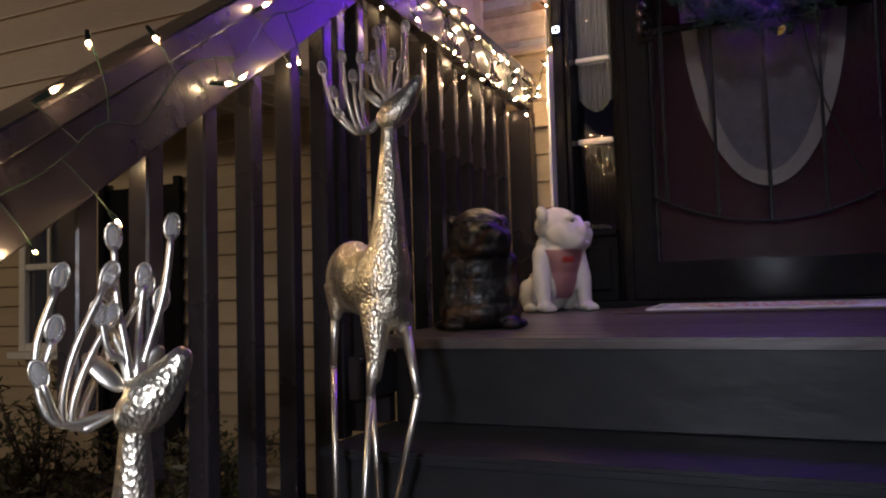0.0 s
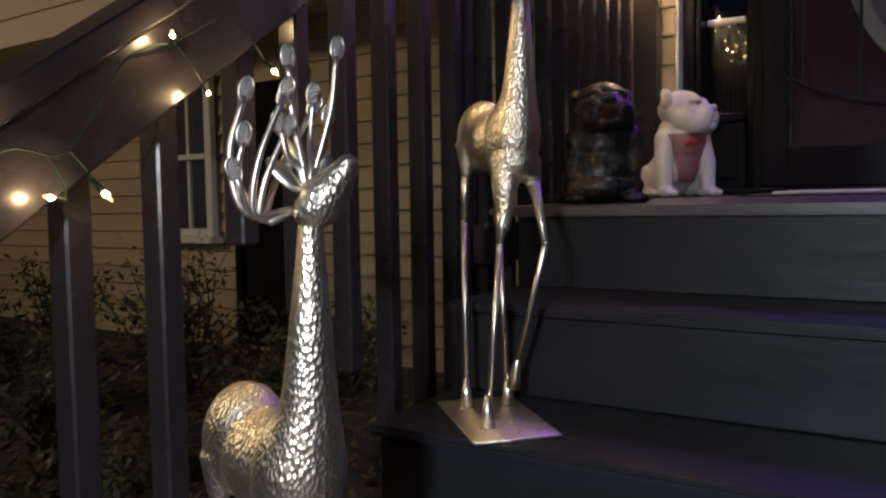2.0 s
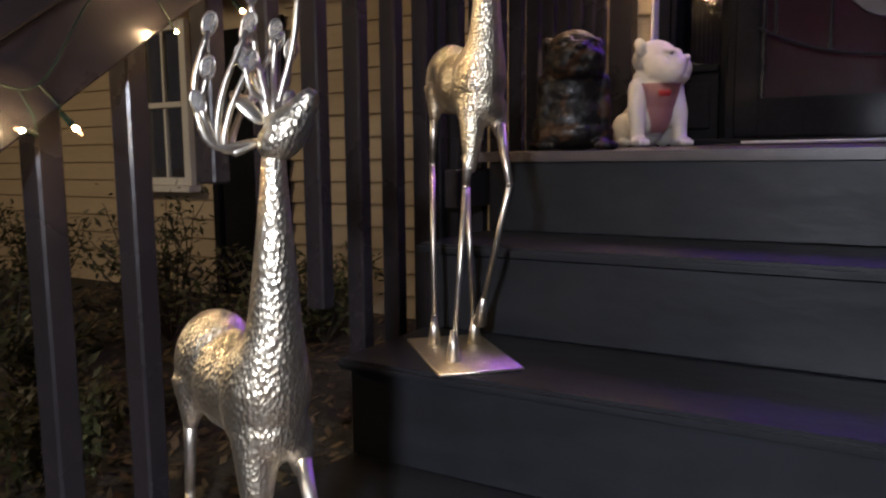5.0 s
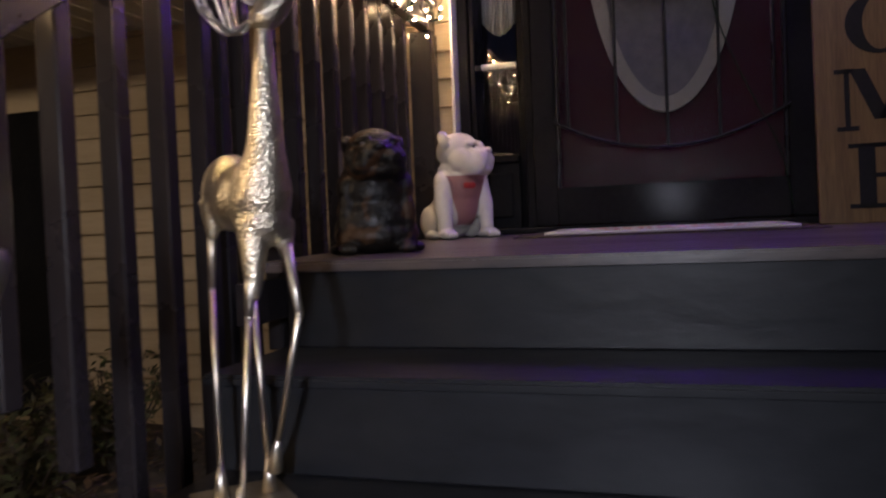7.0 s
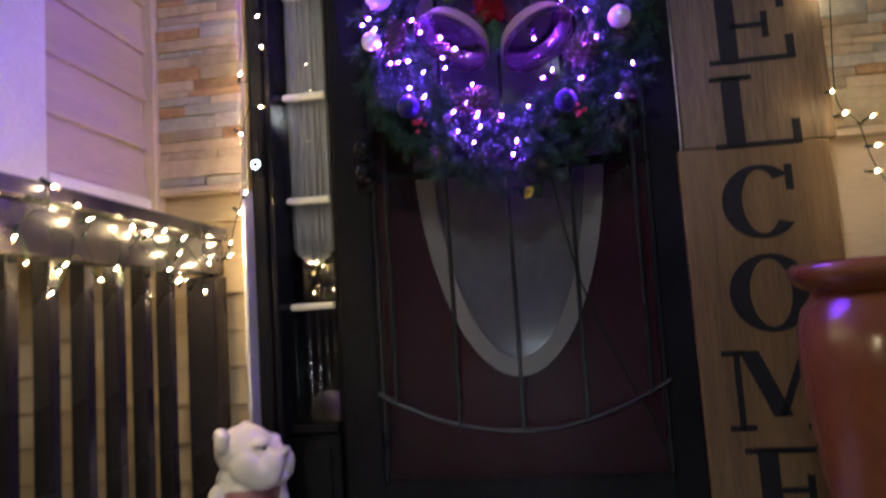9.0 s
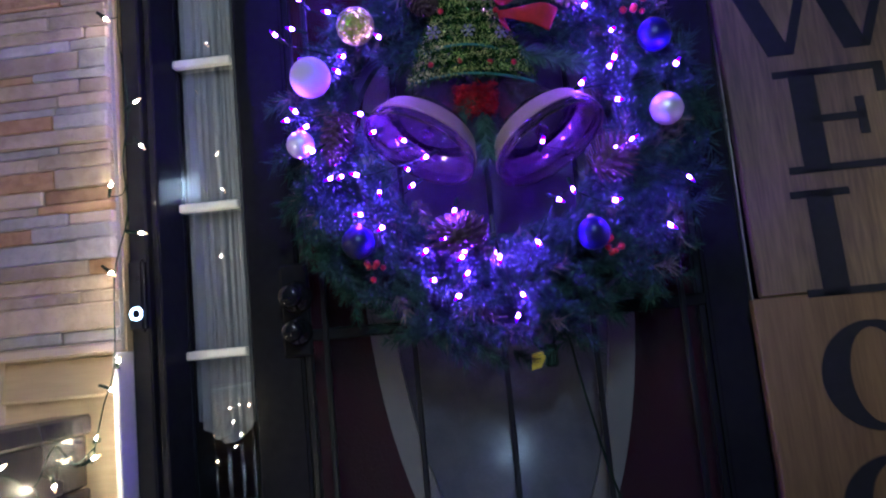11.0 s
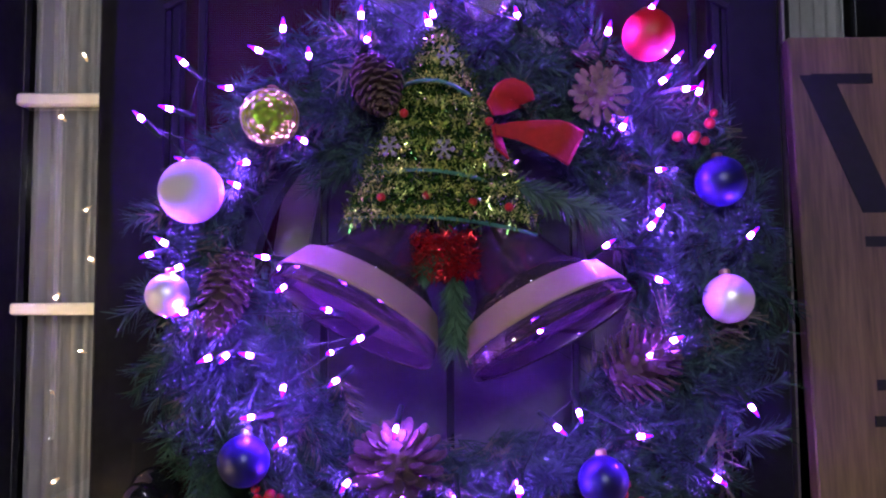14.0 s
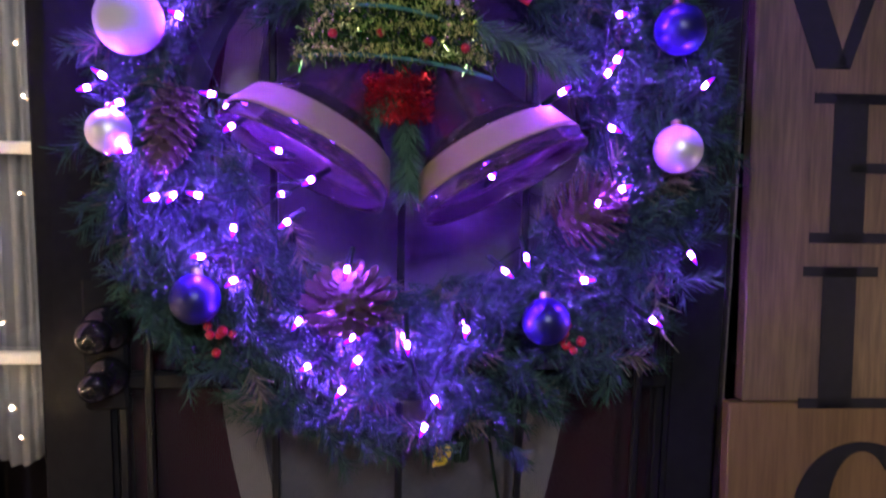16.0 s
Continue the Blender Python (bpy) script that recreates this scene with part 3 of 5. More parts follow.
def bar(bm, x0, x1, z0, z1, skew=0.0):
    """A stroke of a letter: x moves by skew on its way up."""
    lo, hi = [(x0, z0), (x1, z0)], [(x1 + skew, z1), (x0 + skew, z1)]
    prism(lo + hi, -0.0016, bm, pose(0, -0.0002, 0))


def bowl(bm, cx, z0, z1, wide, heavy, light, a0, a1, steps=40):
    """A round stroke that swells at its sides."""
    cz, rz, rx = (z0 + z1) / 2, (z1 - z0) / 2, wide / 2
    rings = []
    for k in range(steps + 1):
        a = math.radians(a0 + (a1 - a0) * k / steps)
        c, s_ = math.cos(a), math.sin(a)
        rings.append([bm.verts.new((cx + q * c, y, cz + p * s_)) for q, p in ((rx, rz), (rx - heavy, rz - light)) for y in (-0.0002, -0.0018)])
    for r, t in zip(rings, rings[1:]):
        for i, j in ((0, 1), (1, 3), (3, 2), (2, 0)):
            bm.faces.new((r[i], r[j], t[j], t[i]))


def letter(ch, x, z0, z1, w):
    """A capital of a bold slab-serif face."""
    bm, t, h, sf = bmesh.new(), 0.013, z1 - z0, 0.044
    l, r = x - w / 2, x + w / 2
    if ch in "EL":
        bar(bm, l + 0.026, l + 0.026 + sf, z0, z1)
        bar(bm, l, l + 0.098, z1 - t, z1 + 0.0)
        bar(bm, l, r, z0 - 0.0, z0 + t)
        bar(bm, r - 0.018, r + 0.001, z0 + 0.001, z0 + 0.062)
        if ch == "E":
            bar(bm, l + 0.05, r - 0.012, z1 - t, z1)
            bar(bm, r - 0.030, r - 0.012, z1 - 0.055, z1 - 0.001)
            bar(bm, l + 0.05, r - 0.055, z0 + 0.47 * h, z0 + 0.47 * h + t)
            bar(bm, r - 0.070, r - 0.054, z0 + 0.32 * h, z0 + 0.68 * h)
    elif ch == "C":
        bowl(bm, x, z0, z1, w, 0.046, 0.012, 42, 322)
        bar(bm, r - 0.030, r - 0.012, z1 - 0.066, z1 - 0.004)
    elif ch == "O":
        bowl(bm, x, z0, z1, w, 0.046, 0.012, 0, 360, 56)
    elif ch == "M":
        for a, b in ((l, l + 0.058), (r - 0.072, r)):
            bar(bm, a, b, z0, z0 + t)
        bar(bm, l + 0.022, l + 0.036, z0, z1)
        bar(bm, r - 0.058, r - 0.016, z0, z1)
        bar(bm, l - 0.004, l + 0.05, z1 - t, z1)
        bar(bm, r - 0.05, r, z1 - t, z1)
        bar(bm, x - 0.022, x + 0.020, z0 + 0.03, z1 - 0.002, -0.062)
        bar(bm, x - 0.012, x + 0.006, z0 + 0.03, z1 - 0.002, 0.064)
    else:
        q = w / 4
        for k, (heavy, skew) in enumerate(((0.042, -q * 1.02), (0.018, q * 0.9), (0.042, -q * 0.9), (0.018, q * 1.02))):
            foot = l + q * (1.0 if k < 2 else 3.0) + (-0.008 if k % 2 == 0 else 0.006)
            bar(bm, foot - heavy / 2, foot + heavy / 2, z0, z1 - 0.002, skew)
        for a, b in ((l - 0.016, l + 0.062), (x - 0.028, x + 0.034), (r - 0.056, r + 0.010)):
            bar(bm, a, b, z1 - t, z1)
    bmesh.ops.recalc_face_normals(bm, faces=bm.faces)
    return part("letter", bm, INK, sign, "dark painted capital letter " + ch)


for ch, x, z0, z1, w in (("W", 0.006, 1.358, 1.538, 0.262), ("E", 0.012, 1.140, 1.328, 0.200), ("L", 0.004, 0.928, 1.110, 0.196), ("C", -0.006, 0.706, 0.884, 0.178),
                         ("O", -0.008, 0.488, 0.670, 0.184), ("M", -0.010, 0.268, 0.450, 0.240), ("E", -0.006, 0.042, 0.230, 0.196)):
    letter(ch, x, z0, z1, w)

# ---- glazed pot ----
pot = thing("flower_pot", (0.765, -0.47, floor_z(-0.47) - 0.002), "tall amber glazed ceramic flower pot, glossy", "flower pot")
part("body", lathe([(0, 0.0), (0.145, 0.0), (0.152, 0.012), (0.166, 0.10), (0.19, 0.25), (0.208, 0.42), (0.210, 0.50), (0.198, 0.548), (0.182, 0.566), (0.178, 0.578), (0.170, 0.578), (0.168, 0.57), (0, 0.565)], 56), POT, pot, smooth=True)
part("rim", lathe([(0.177, 0.577), (0.20, 0.592), (0.214, 0.606), (0.216, 0.622), (0.206, 0.632), (0.19, 0.628), (0.178, 0.60), (0.171, 0.577), (0.177, 0.577)], 56), POT, pot, "flared glazed rim", smooth=True)

# ---- deer figures ----


def deer_mesh(lift, long_head):
    """A slender hammered-metal deer on a plate, head raised and turned; lift raises the antler of its right side, in degrees; long_head is the length of the head."""
    bm = bmesh.new()
    box(-0.1165, 0.1165, -0.067, 0.067, 0.0, 0.005, 0.001, bm=bm)
    # torso and neck, melted into one skin; the body stands a little askew on its plate
    askew = pose(0, 0.017, 0, 0, 0, 12)
    soft = bmesh.new()
    ball((-0.064, 0, 0.452), (0.050, 0.041, 0.057), soft, (0, 12, 0))
    ball((-0.018, 0, 0.440), (0.066, 0.042, 0.050), soft, (0, 4, 0))
    ball((0.030, 0, 0.440), (0.046, 0.042, 0.068), soft, (0, 16, 0))
    ball((0.036, 0, 0.408), (0.036, 0.038, 0.038), soft)
    neck = curve_points([(0.036, 0, 0.450), (0.048, 0, 0.490), (0.053, 0, 0.530), (0.056, 0, 0.580), (0.058, 0, 0.625), (0.060, 0, 0.668)], 4)
    tube(neck, [0.042, 0.039, 0.036, 0.033, 0.030, 0.0275, 0.0258, 0.0245, 0.0234, 0.0222, 0.0210, 0.0198, 0.0186, 0.0174, 0.0163, 0.0152, 0.0142, 0.0132, 0.0123, 0.0116, 0.011], 18, soft)
    tube([(-0.070, -0.024, 0.440), (-0.074, -0.027, 0.385)], [0.022, 0.0075], 10, soft)
    tube([(-0.068, 0.022, 0.440), (-0.070, 0.024, 0.385)], [0.022, 0.0075], 10, soft)
    tube([(0.036, -0.014, 0.405), (0.042, -0.020, 0.350), (0.044, -0.024, 0.300)], [0.026, 0.0165, 0.0085], 12, soft)
    tube([(0.040, 0.024, 0.405), (0.052, 0.026, 0.355)], [0.020, 0.0085], 10, soft)
    for v in soft.verts:
        v.co = askew @ v.co
    me = bpy.data.meshes.new("soft")
    soft.to_mesh(me)
    soft.free()
    tmp = new("soft", me)
    rm = tmp.modifiers.new("skin", "REMESH")
    rm.mode, rm.voxel_size = "VOXEL", 0.0030
    sm = tmp.modifiers.new("soft", "SMOOTH")
    sm.iterations, sm.factor = 6, 0.5
    done = tmp.evaluated_get(bpy.context.evaluated_depsgraph_get()).to_mesh()
    bm.from_mesh(done)
    bpy.data.objects.remove(tmp)
    bpy.data.meshes.remove(me)
    # legs: hip, knee, hoof; one fore leg is lifted and folded back
    for hip, knee, foot, r in (((-0.070, -0.024, 0.400), (-0.080, -0.026, 0.313), (-0.066, -0.029, 0.009), 0.0075), ((-0.072, 0.026, 0.400), (-0.072, 0.032, 0.300), (-0.060, 0.041, 0.009), 0.0075),
                               ((0.046, 0.004, 0.345), (0.050, -0.005, 0.279), (0.050, -0.027, 0.009), 0.0110), ((0.046, 0.052, 0.372), (0.094, 0.051, 0.282), (-0.026, 0.043, 0.066), 0.0090)):
        tube([hip, tuple(0.5 * (p + q) for p, q in zip(hip, knee)), knee], [r, r * 0.78, 0.0052], 10, bm, mat=1)
        tube([knee, foot], [0.0050, 0.0042], 8, bm, mat=1)
        ball(knee, 0.0057, bm, u=8, v=6, mat=1)
        f = Vector(foot)
        if foot[2] < 0.03:
            tube([f + Vector((0, 0, 0.045)), f + Vector((0, 0, 0.020)), f + Vector((0, 0, -0.005))], [0.0045, 0.0085, 0.0125], 10, bm, mat=1)
        else:
            tube([f + Vector((0.014, 0.0, 0.026)), f, f + Vector((-0.012, 0.001, -0.024))], [0.0045, 0.0095, 0.0120], 10, bm, mat=1)
    # head: a deep jaw that rises to the muzzle
    n = askew @ Vector((0.060, 0, 0.0))
    head = curve_points([(-0.004, -0.016, 0.678), (0.0, -0.008, 0.677), (0.004, 0.004, 0.681), (0.012, 0.016, 0.693), (0.018, 0.026, 0.708), (0.024, 0.034, 0.723), (0.027, 0.039, 0.734)], 3)
    chin = Vector((0, 0, 0.677))
    tube([chin + (p - chin) * long_head + n for p in head], [0.007, 0.011, 0.0145, 0.017, 0.0190, 0.0205, 0.0212, 0.0212, 0.0205, 0.0192, 0.0178, 0.0162, 0.0146, 0.0130, 0.0114, 0.0100, 0.0086, 0.0070, 0.0040], 16, bm)
    for y, z, ty, tx in ((-0.020, 0.706, -25, 38), (0.012, 0.706, 10, -30)):
        ball(n + Vector((-0.008, y, z)), (0.0035, 0.0085, 0.0200), bm, (tx, ty, 0), 12, 8, mat=1)
    # antlers: two beams of thin rods, a clear bead in a rim on each
    swing = Matrix.Rotation(math.radians(-lift), 3, 'X')
    root = Vector((-0.006, -0.012, 0.676))
    for i, (y, z) in enumerate(((-0.092, 0.738), (-0.066, 0.755), (-0.034, 0.762), (-0.050, 0.728), (-0.076, 0.704), (-0.032, 0.706), (-0.068, 0.674), (-0.014, 0.762), (-0.010, 0.800), (0.028, 0.808), (0.013, 0.770), (0.022, 0.752), (-0.022, 0.742))):
        deep = -0.012 + 0.011 * math.sin(2.3 * i)
        tip = Vector((deep, y, z))
        if i < 7:
            ctrl = [root, Vector((-0.008, -0.016 + 0.34 * y, 0.654 + 0.06 * (0.09 + y))), Vector((deep, 0.80 * y - 0.006, 0.664 + 0.34 * (z - 0.664))), tip]
            ctrl = [root + swing @ (p - root) for p in ctrl]
        else:
            ctrl = [Vector((-0.004, 0.10 * y, 0.688)), Vector((-0.006, 0.30 * y, 0.712)), Vector((deep, 0.78 * y, 0.688 + 0.62 * (z - 0.688))), tip]
        ctrl = [n + p for p in ctrl]
        line = curve_points(ctrl, 5)
        tube(line, [0.0037 - 0.0012 * k / len(line) for k in range(len(line))], 7, bm, mat=1)
        way = (ctrl[-1] - ctrl[-2]).normalized()
        tilt = math.atan2(way.y, way.z)
        gem = ctrl[-1] + way * 0.007
        ball(gem, (0.0024, 0.0056, 0.0098), bm, (math.degrees(-tilt), 0, 0), 10, 8, mat=2)
        rim = [gem + Matrix.Rotation(-tilt, 3, 'X') @ Vector((0, 0.0060 * math.cos(t), 0.0105 * math.sin(t))) for t in (2 * math.pi * q / 12 for q in range(13))]
        tube(rim, 0.0011, 5, bm, mat=1)
    return bm


d2 = part("deer_statue", deer_mesh(0, 1.0), (STEEL, ROD, GEM), None, smooth=True)
tagged(d2, "slender hammered champagne metal deer figure with beaded antlers on a step", "deer statue", "deer figures")
d2.matrix_world = pose(-0.556, -1.638, NOSE[2][1] + 0.0005, 0, 0, -45)
d1 = part("deer_statue", deer_mesh(30, 0.78), (STEEL, ROD, GEM), None, smooth=True)
tagged(d1, "slender hammered champagne metal deer figure with beaded antlers by the steps", "deer statue", "deer figures")
d1.matrix_world = pose(-0.516, -2.177, GROUND + 0.0005, 0, 0, -27) @ Matrix.Scale(1.025, 4)

# ---- bulldog figures ----


def bulldog(turn, wide, tall):
    """A sitting bulldog, about 0.36 high, faces +x; the head is turned."""
    bm = bmesh.new()
    head = pose(0.01, 0, 0, 0, 0, turn) @ pose(-0.01, 0, 0)
    size = Matrix.Diagonal((wide, wide, tall, 1))

    def blob(c, r, t=(0, 0, 0), h=False):
        m = (head if h else Matrix()) @ pose(*c, *t) @ Matrix.Diagonal((*r, 1))
        bmesh.ops.create_uvsphere(bm, u_segments=20, v_segments=14, radius=1, matrix=size @ m)

    blob((-0.050, 0, 0.078), (0.072, 0.074, 0.080))
    blob((-0.012, 0, 0.128), (0.062, 0.066, 0.100), (0, 18, 0))
    blob((0.030, 0, 0.165), (0.054, 0.062, 0.072))
    blob((0.026, 0, 0.112), (0.052, 0.056, 0.078))
    blob((0.004, 0, 0.222), (0.058, 0.062, 0.046))
    blob((-0.118, 0, 0.030), (0.026, 0.022, 0.020))
    for s in (-1, 1):
        blob((0.030, 0.062 * s, 0.172), (0.036, 0.029, 0.052), (-8 * s, 0, 0))
        tuck = 0.008 if tall < 0.9 else 0.0
        leg = tube([size @ Vector(p) for p in ((0.034, (0.064 - tuck) * s, 0.165), (0.044, (0.073 - tuck) * s, 0.110), (0.052, (0.072 - tuck) * s, 0.060), (0.056, (0.072 - tuck) * s, 0.018))], [0.030 * wide, 0.028 * wide, 0.0225 * wide, 0.0215 * wide], 14)
        me = bpy.data.meshes.new("leg")
        leg.to_mesh(me)
        leg.free()
        bm.from_mesh(me)
        bpy.data.meshes.remove(me)
        blob((0.068, (0.074 - tuck) * s, 0.0165), (0.032, 0.026, 0.017))
        for t in (-0.014, 0, 0.014):
            blob((0.094, (0.074 - tuck) * s + t, 0.012), (0.011, 0.0078, 0.0115))
        blob((-0.045, 0.070 * s, 0.058), (0.056, 0.032, 0.056))
        blob((0.004, 0.094 * s, 0.013), (0.036, 0.021, 0.014))
        # jowls, brows, eye sockets' rims and folded ears
        blob((0.068, 0.037 * s, 0.244), (0.050, 0.030, 0.044), (12 * s, 10, -6 * s), True)
        blob((0.094, 0.028 * s, 0.256), (0.028, 0.027, 0.032), (0, 0, 0), True)
        blob((0.040, 0.056 * s, 0.256), (0.040, 0.018, 0.036), (0, 20, 0), True)
        blob((0.070, 0.034 * s, 0.312), (0.017, 0.021, 0.009), (-14 * s, 20, 22 * s), True)
        blob((0.076, 0.030 * s, 0.283), (0.014, 0.018, 0.007), (10 * s, 10, 12 * s), True)
        droop = 0.018 if tall < 0.9 else 0.0
        blob((-0.014, 0.056 * s, 0.330 - droop), (0.018, 0.017, 0.024), (-40 * s, 0, 0), True)
        blob((-0.006, (0.072 - 0.4 * droop) * s, 0.316 - droop), (0.018, 0.009, 0.026), (-12 * s, 18, 0), True)
    blob((0.014, 0, 0.288), (0.070, 0.066, 0.062), (0, 0, 0), True)
    blob((0.066, 0, 0.268), (0.050, 0.050, 0.036), (0, -10, 0), True)
    blob((0.080, 0, 0.216), (0.040, 0.038, 0.017), (0, -14, 0), True)
    blob((0.113, 0, 0.286), (0.011, 0.016, 0.011), (0, 0, 0), True)
    blob((0.088, 0, 0.302), (0.011, 0.030, 0.006), (0, 20, 0), True)
    if tall < 0.9:
        # the squat one: a bell-shaped chest that hides its fore legs
        blob((0.026, 0, 0.090), (0.066, 0.092, 0.090))
        blob((0.020, 0, 0.050), (0.080, 0.100, 0.052))
        blob((0.030, 0, 0.170), (0.056, 0.082, 0.070))
        blob((0.016, 0, 0.216), (0.060, 0.080, 0.052))
        blob((0.060, 0, 0.226), (0.046, 0.058, 0.030))
        return bm, head
    # bow at the chest
    for s in (-1, 1):
        blob((0.081, 0.013 * s, 0.172), (0.007, 0.012, 0.011), (24 * s, 0, 0))
    blob((0.084, 0, 0.172), (0.007, 0.006, 0.007))
    blob((0.078, 0.007, 0.152), (0.006, 0.006, 0.016), (-14, 0, 0))
    return bm, head


def dog_paint(name, base, alt, vest, bow, head, wide, tall, mottled, rough, coat):
    m = material(name, base, rough, scale=15 if mottled else 9, fine=46 if mottled else 60, bump=1.0 if mottled else 0.5, depth=0.012 if mottled else 0.004, alt=alt, mix=0.75 if mottled else 0.3, coat=coat)
    n, l = m.node_tree.nodes, m.node_tree.links
    b = n["Principled BSDF"]
    co, xyz = n.new("ShaderNodeTexCoord"), n.new("ShaderNodeSeparateXYZ")
    l.new(co.outputs["Object"], xyz.inputs[0])

    def step(sock, low, high):
        r = n.new("ShaderNodeMapRange")
        r.interpolation_type = "SMOOTHSTEP"
        r.inputs[1].default_value, r.inputs[2].default_value = low, high
        l.new(sock, r.inputs[0])
        return r.outputs[0]

    def times(a, c):
        t = n.new("ShaderNodeMath")
        t.operation = "MULTIPLY"
        l.new(a, t.inputs[0]), l.new(c, t.inputs[1])
        return t.outputs[0]

    ab = n.new("ShaderNodeMath")
    ab.operation = "ABSOLUTE"
    l.new(xyz.outputs[1], ab.inputs[0])
    x, y, z = xyz.outputs[0], ab.outputs[0], xyz.outputs[2]
    color = b.inputs["Base Color"].links[0].from_socket

    def over(color, mask, paint):
        k = n.new("ShaderNodeMix")
        k.data_type = "RGBA"
        l.new(mask, k.inputs[0]), l.new(color, k.inputs[6])
        k.inputs[7].default_value = (*paint, 1)
        return k.outputs[2]

    if mottled:
        patch = n.new("ShaderNodeTexNoise")
        patch.inputs["Scale"].default_value, patch.inputs["Detail"].default_value, patch.inputs["Distortion"].default_value = 13, 4, 0.8
        l.new(co.outputs["Object"], patch.inputs["Vector"])
        color = over(color, step(patch.outputs[0], 0.53, 0.58), (0.050, 0.025, 0.012))
    if vest:
        edge = n.new("ShaderNodeMath")
        edge.operation = "MULTIPLY_ADD"
        l.new(z, edge.inputs[0]), l.new(y, edge.inputs[2])
        edge.inputs[1].default_value = -0.26 * wide / tall
        mask = times(times(step(x, 0.020 * wide, 0.026 * wide), step(edge.outputs[0], 0.016 * wide, 0.011 * wide)), times(step(z, 0.040 * tall, 0.048 * tall), step(z, 0.207 * tall, 0.202 * tall)))
        color = over(color, mask, vest)
        mask = times(times(step(x, 0.0835 * wide, 0.0845 * wide), step(y, 0.024 * wide, 0.021 * wide)), times(step(z, 0.136 * tall, 0.140 * tall), step(z, 0.190 * tall, 0.186 * tall)))
        color = over(color, mask, bow)
    for spot, size in (((0.078, 0.034, 0.298), 0.0075), ((0.078, -0.034, 0.298), 0.0075)):
        p = head @ Vector(spot)
        d = n.new("ShaderNodeVectorMath")
        d.operation = "DISTANCE"
        l.new(co.outputs["Object"], d.inputs[0])
        d.inputs[1].default_value = (p.x * wide, p.y * wide, p.z * tall)
        color = over(color, step(d.outputs["Value"], size, size * 0.7), (0.16, 0.14, 0.14))
    l.new(color, b.inputs["Base Color"])
    if mottled:
        b.inputs["Specular IOR Level"].default_value = 0.3
    return m


for where, turn, hturn, wide, tall, look_, label in (
        ((-0.648, -0.185, floor_z(-0.20)), -46, 42, 1.04, 0.98, ("white_plaster", (0.74, 0.70, 0.64), (0.60, 0.55, 0.48), (0.30, 0.135, 0.135), (0.42, 0.035, 0.035), False, 0.55, 0.0), "white sitting bulldog figure with a dusty red vest and bow"),
        ((-0.622, -0.965, floor_z(-0.98)), -66, 6, 0.95, 0.80, ("brindle_glaze", (0.006, 0.0055, 0.0055), (0.013, 0.010, 0.008), None, None, True, 0.46, 0.1), "dark brindle glazed sitting bulldog figure at the porch edge")):
    bm, head = bulldog(hturn, wide, tall)
    nm, base, alt, vest, bow, mot, rough, coat = look_
    dog = part("bulldog_statue", bm, dog_paint(nm, base, alt, vest, bow, head, wide, tall, mot, rough, coat), None, smooth=True)
    rm = dog.modifiers.new("skin", "REMESH")
    rm.mode, rm.voxel_size, rm.use_smooth_shade = "VOXEL", 0.0038, True
    sm = dog.modifiers.new("soft", "SMOOTH")
    sm.iterations, sm.factor = 3, 0.5
    tagged(dog, label, "bulldog statue", "bulldog figures")
    dog.matrix_world = pose(*where, 0, 0, turn)

# ---- wreath ----
WX, WY, WZ = 0.033, -0.012, 1.250
wreath = thing("wreath", (WX, WY, WZ), "large evergreen wreath with violet lights, baubles, pine cones and two bells", "wreath")
NEEDLE = material("evergreen_needle", (0.048, 0.100, 0.064), 0.7, scale=14, fine=60, bump=0, alt=(0.018, 0.042, 0.034), mix=0.6, spec=0.15)
SPRAY = material("green_spray_needle", (0.085, 0.165, 0.100), 0.6, spec=0.3, scale=14, fine=60, bump=0, alt=(0.05, 0.10, 0.065), mix=0.5)
NEEDLE2 = material("pale_tip_needle", (0.13, 0.12, 0.08), 0.65, spec=0.2, scale=20, bump=0, alt=(0.08, 0.10, 0.055))


def needles(verts, faces, start, way, length, count, reach, rnd, lean=0.75, width=0.0014):
    """Adds needles round a twig to the lists of a mesh."""
    way = way.normalized()
    side = way.cross(Vector((0.3, 0.5, 0.8))).normalized()
    up = way.cross(side)
    for k in range(count):
        a = rnd.uniform(0, 2 * math.pi)
        out = math.cos(a) * side + math.sin(a) * up
        p = start + way * (length * rnd.random())
        d = (out + way * rnd.uniform(lean * 0.6, lean * 1.6)).normalized()
        q = p + d * reach * rnd.uniform(0.7, 1.15) + Vector((0, 0, -0.002))
        w = d.cross(out + Vector((rnd.uniform(-1, 1), rnd.uniform(-1, 1), rnd.uniform(-1, 1)))).normalized() * width
        i = len(verts)
        verts += [p - w, p + w, q + w * 0.35, q - w * 0.35]
        faces.append((i, i + 1, i + 2, i + 3))


def mesh_part(name, verts, faces, mat, parent, label=""):
    me = bpy.data.meshes.new(name)
    me.from_pydata([tuple(v) for v in verts], [], faces)
    me.materials.append(mat)
    ob = new(name, me)
    ob.parent = parent
    return tagged(ob, label)


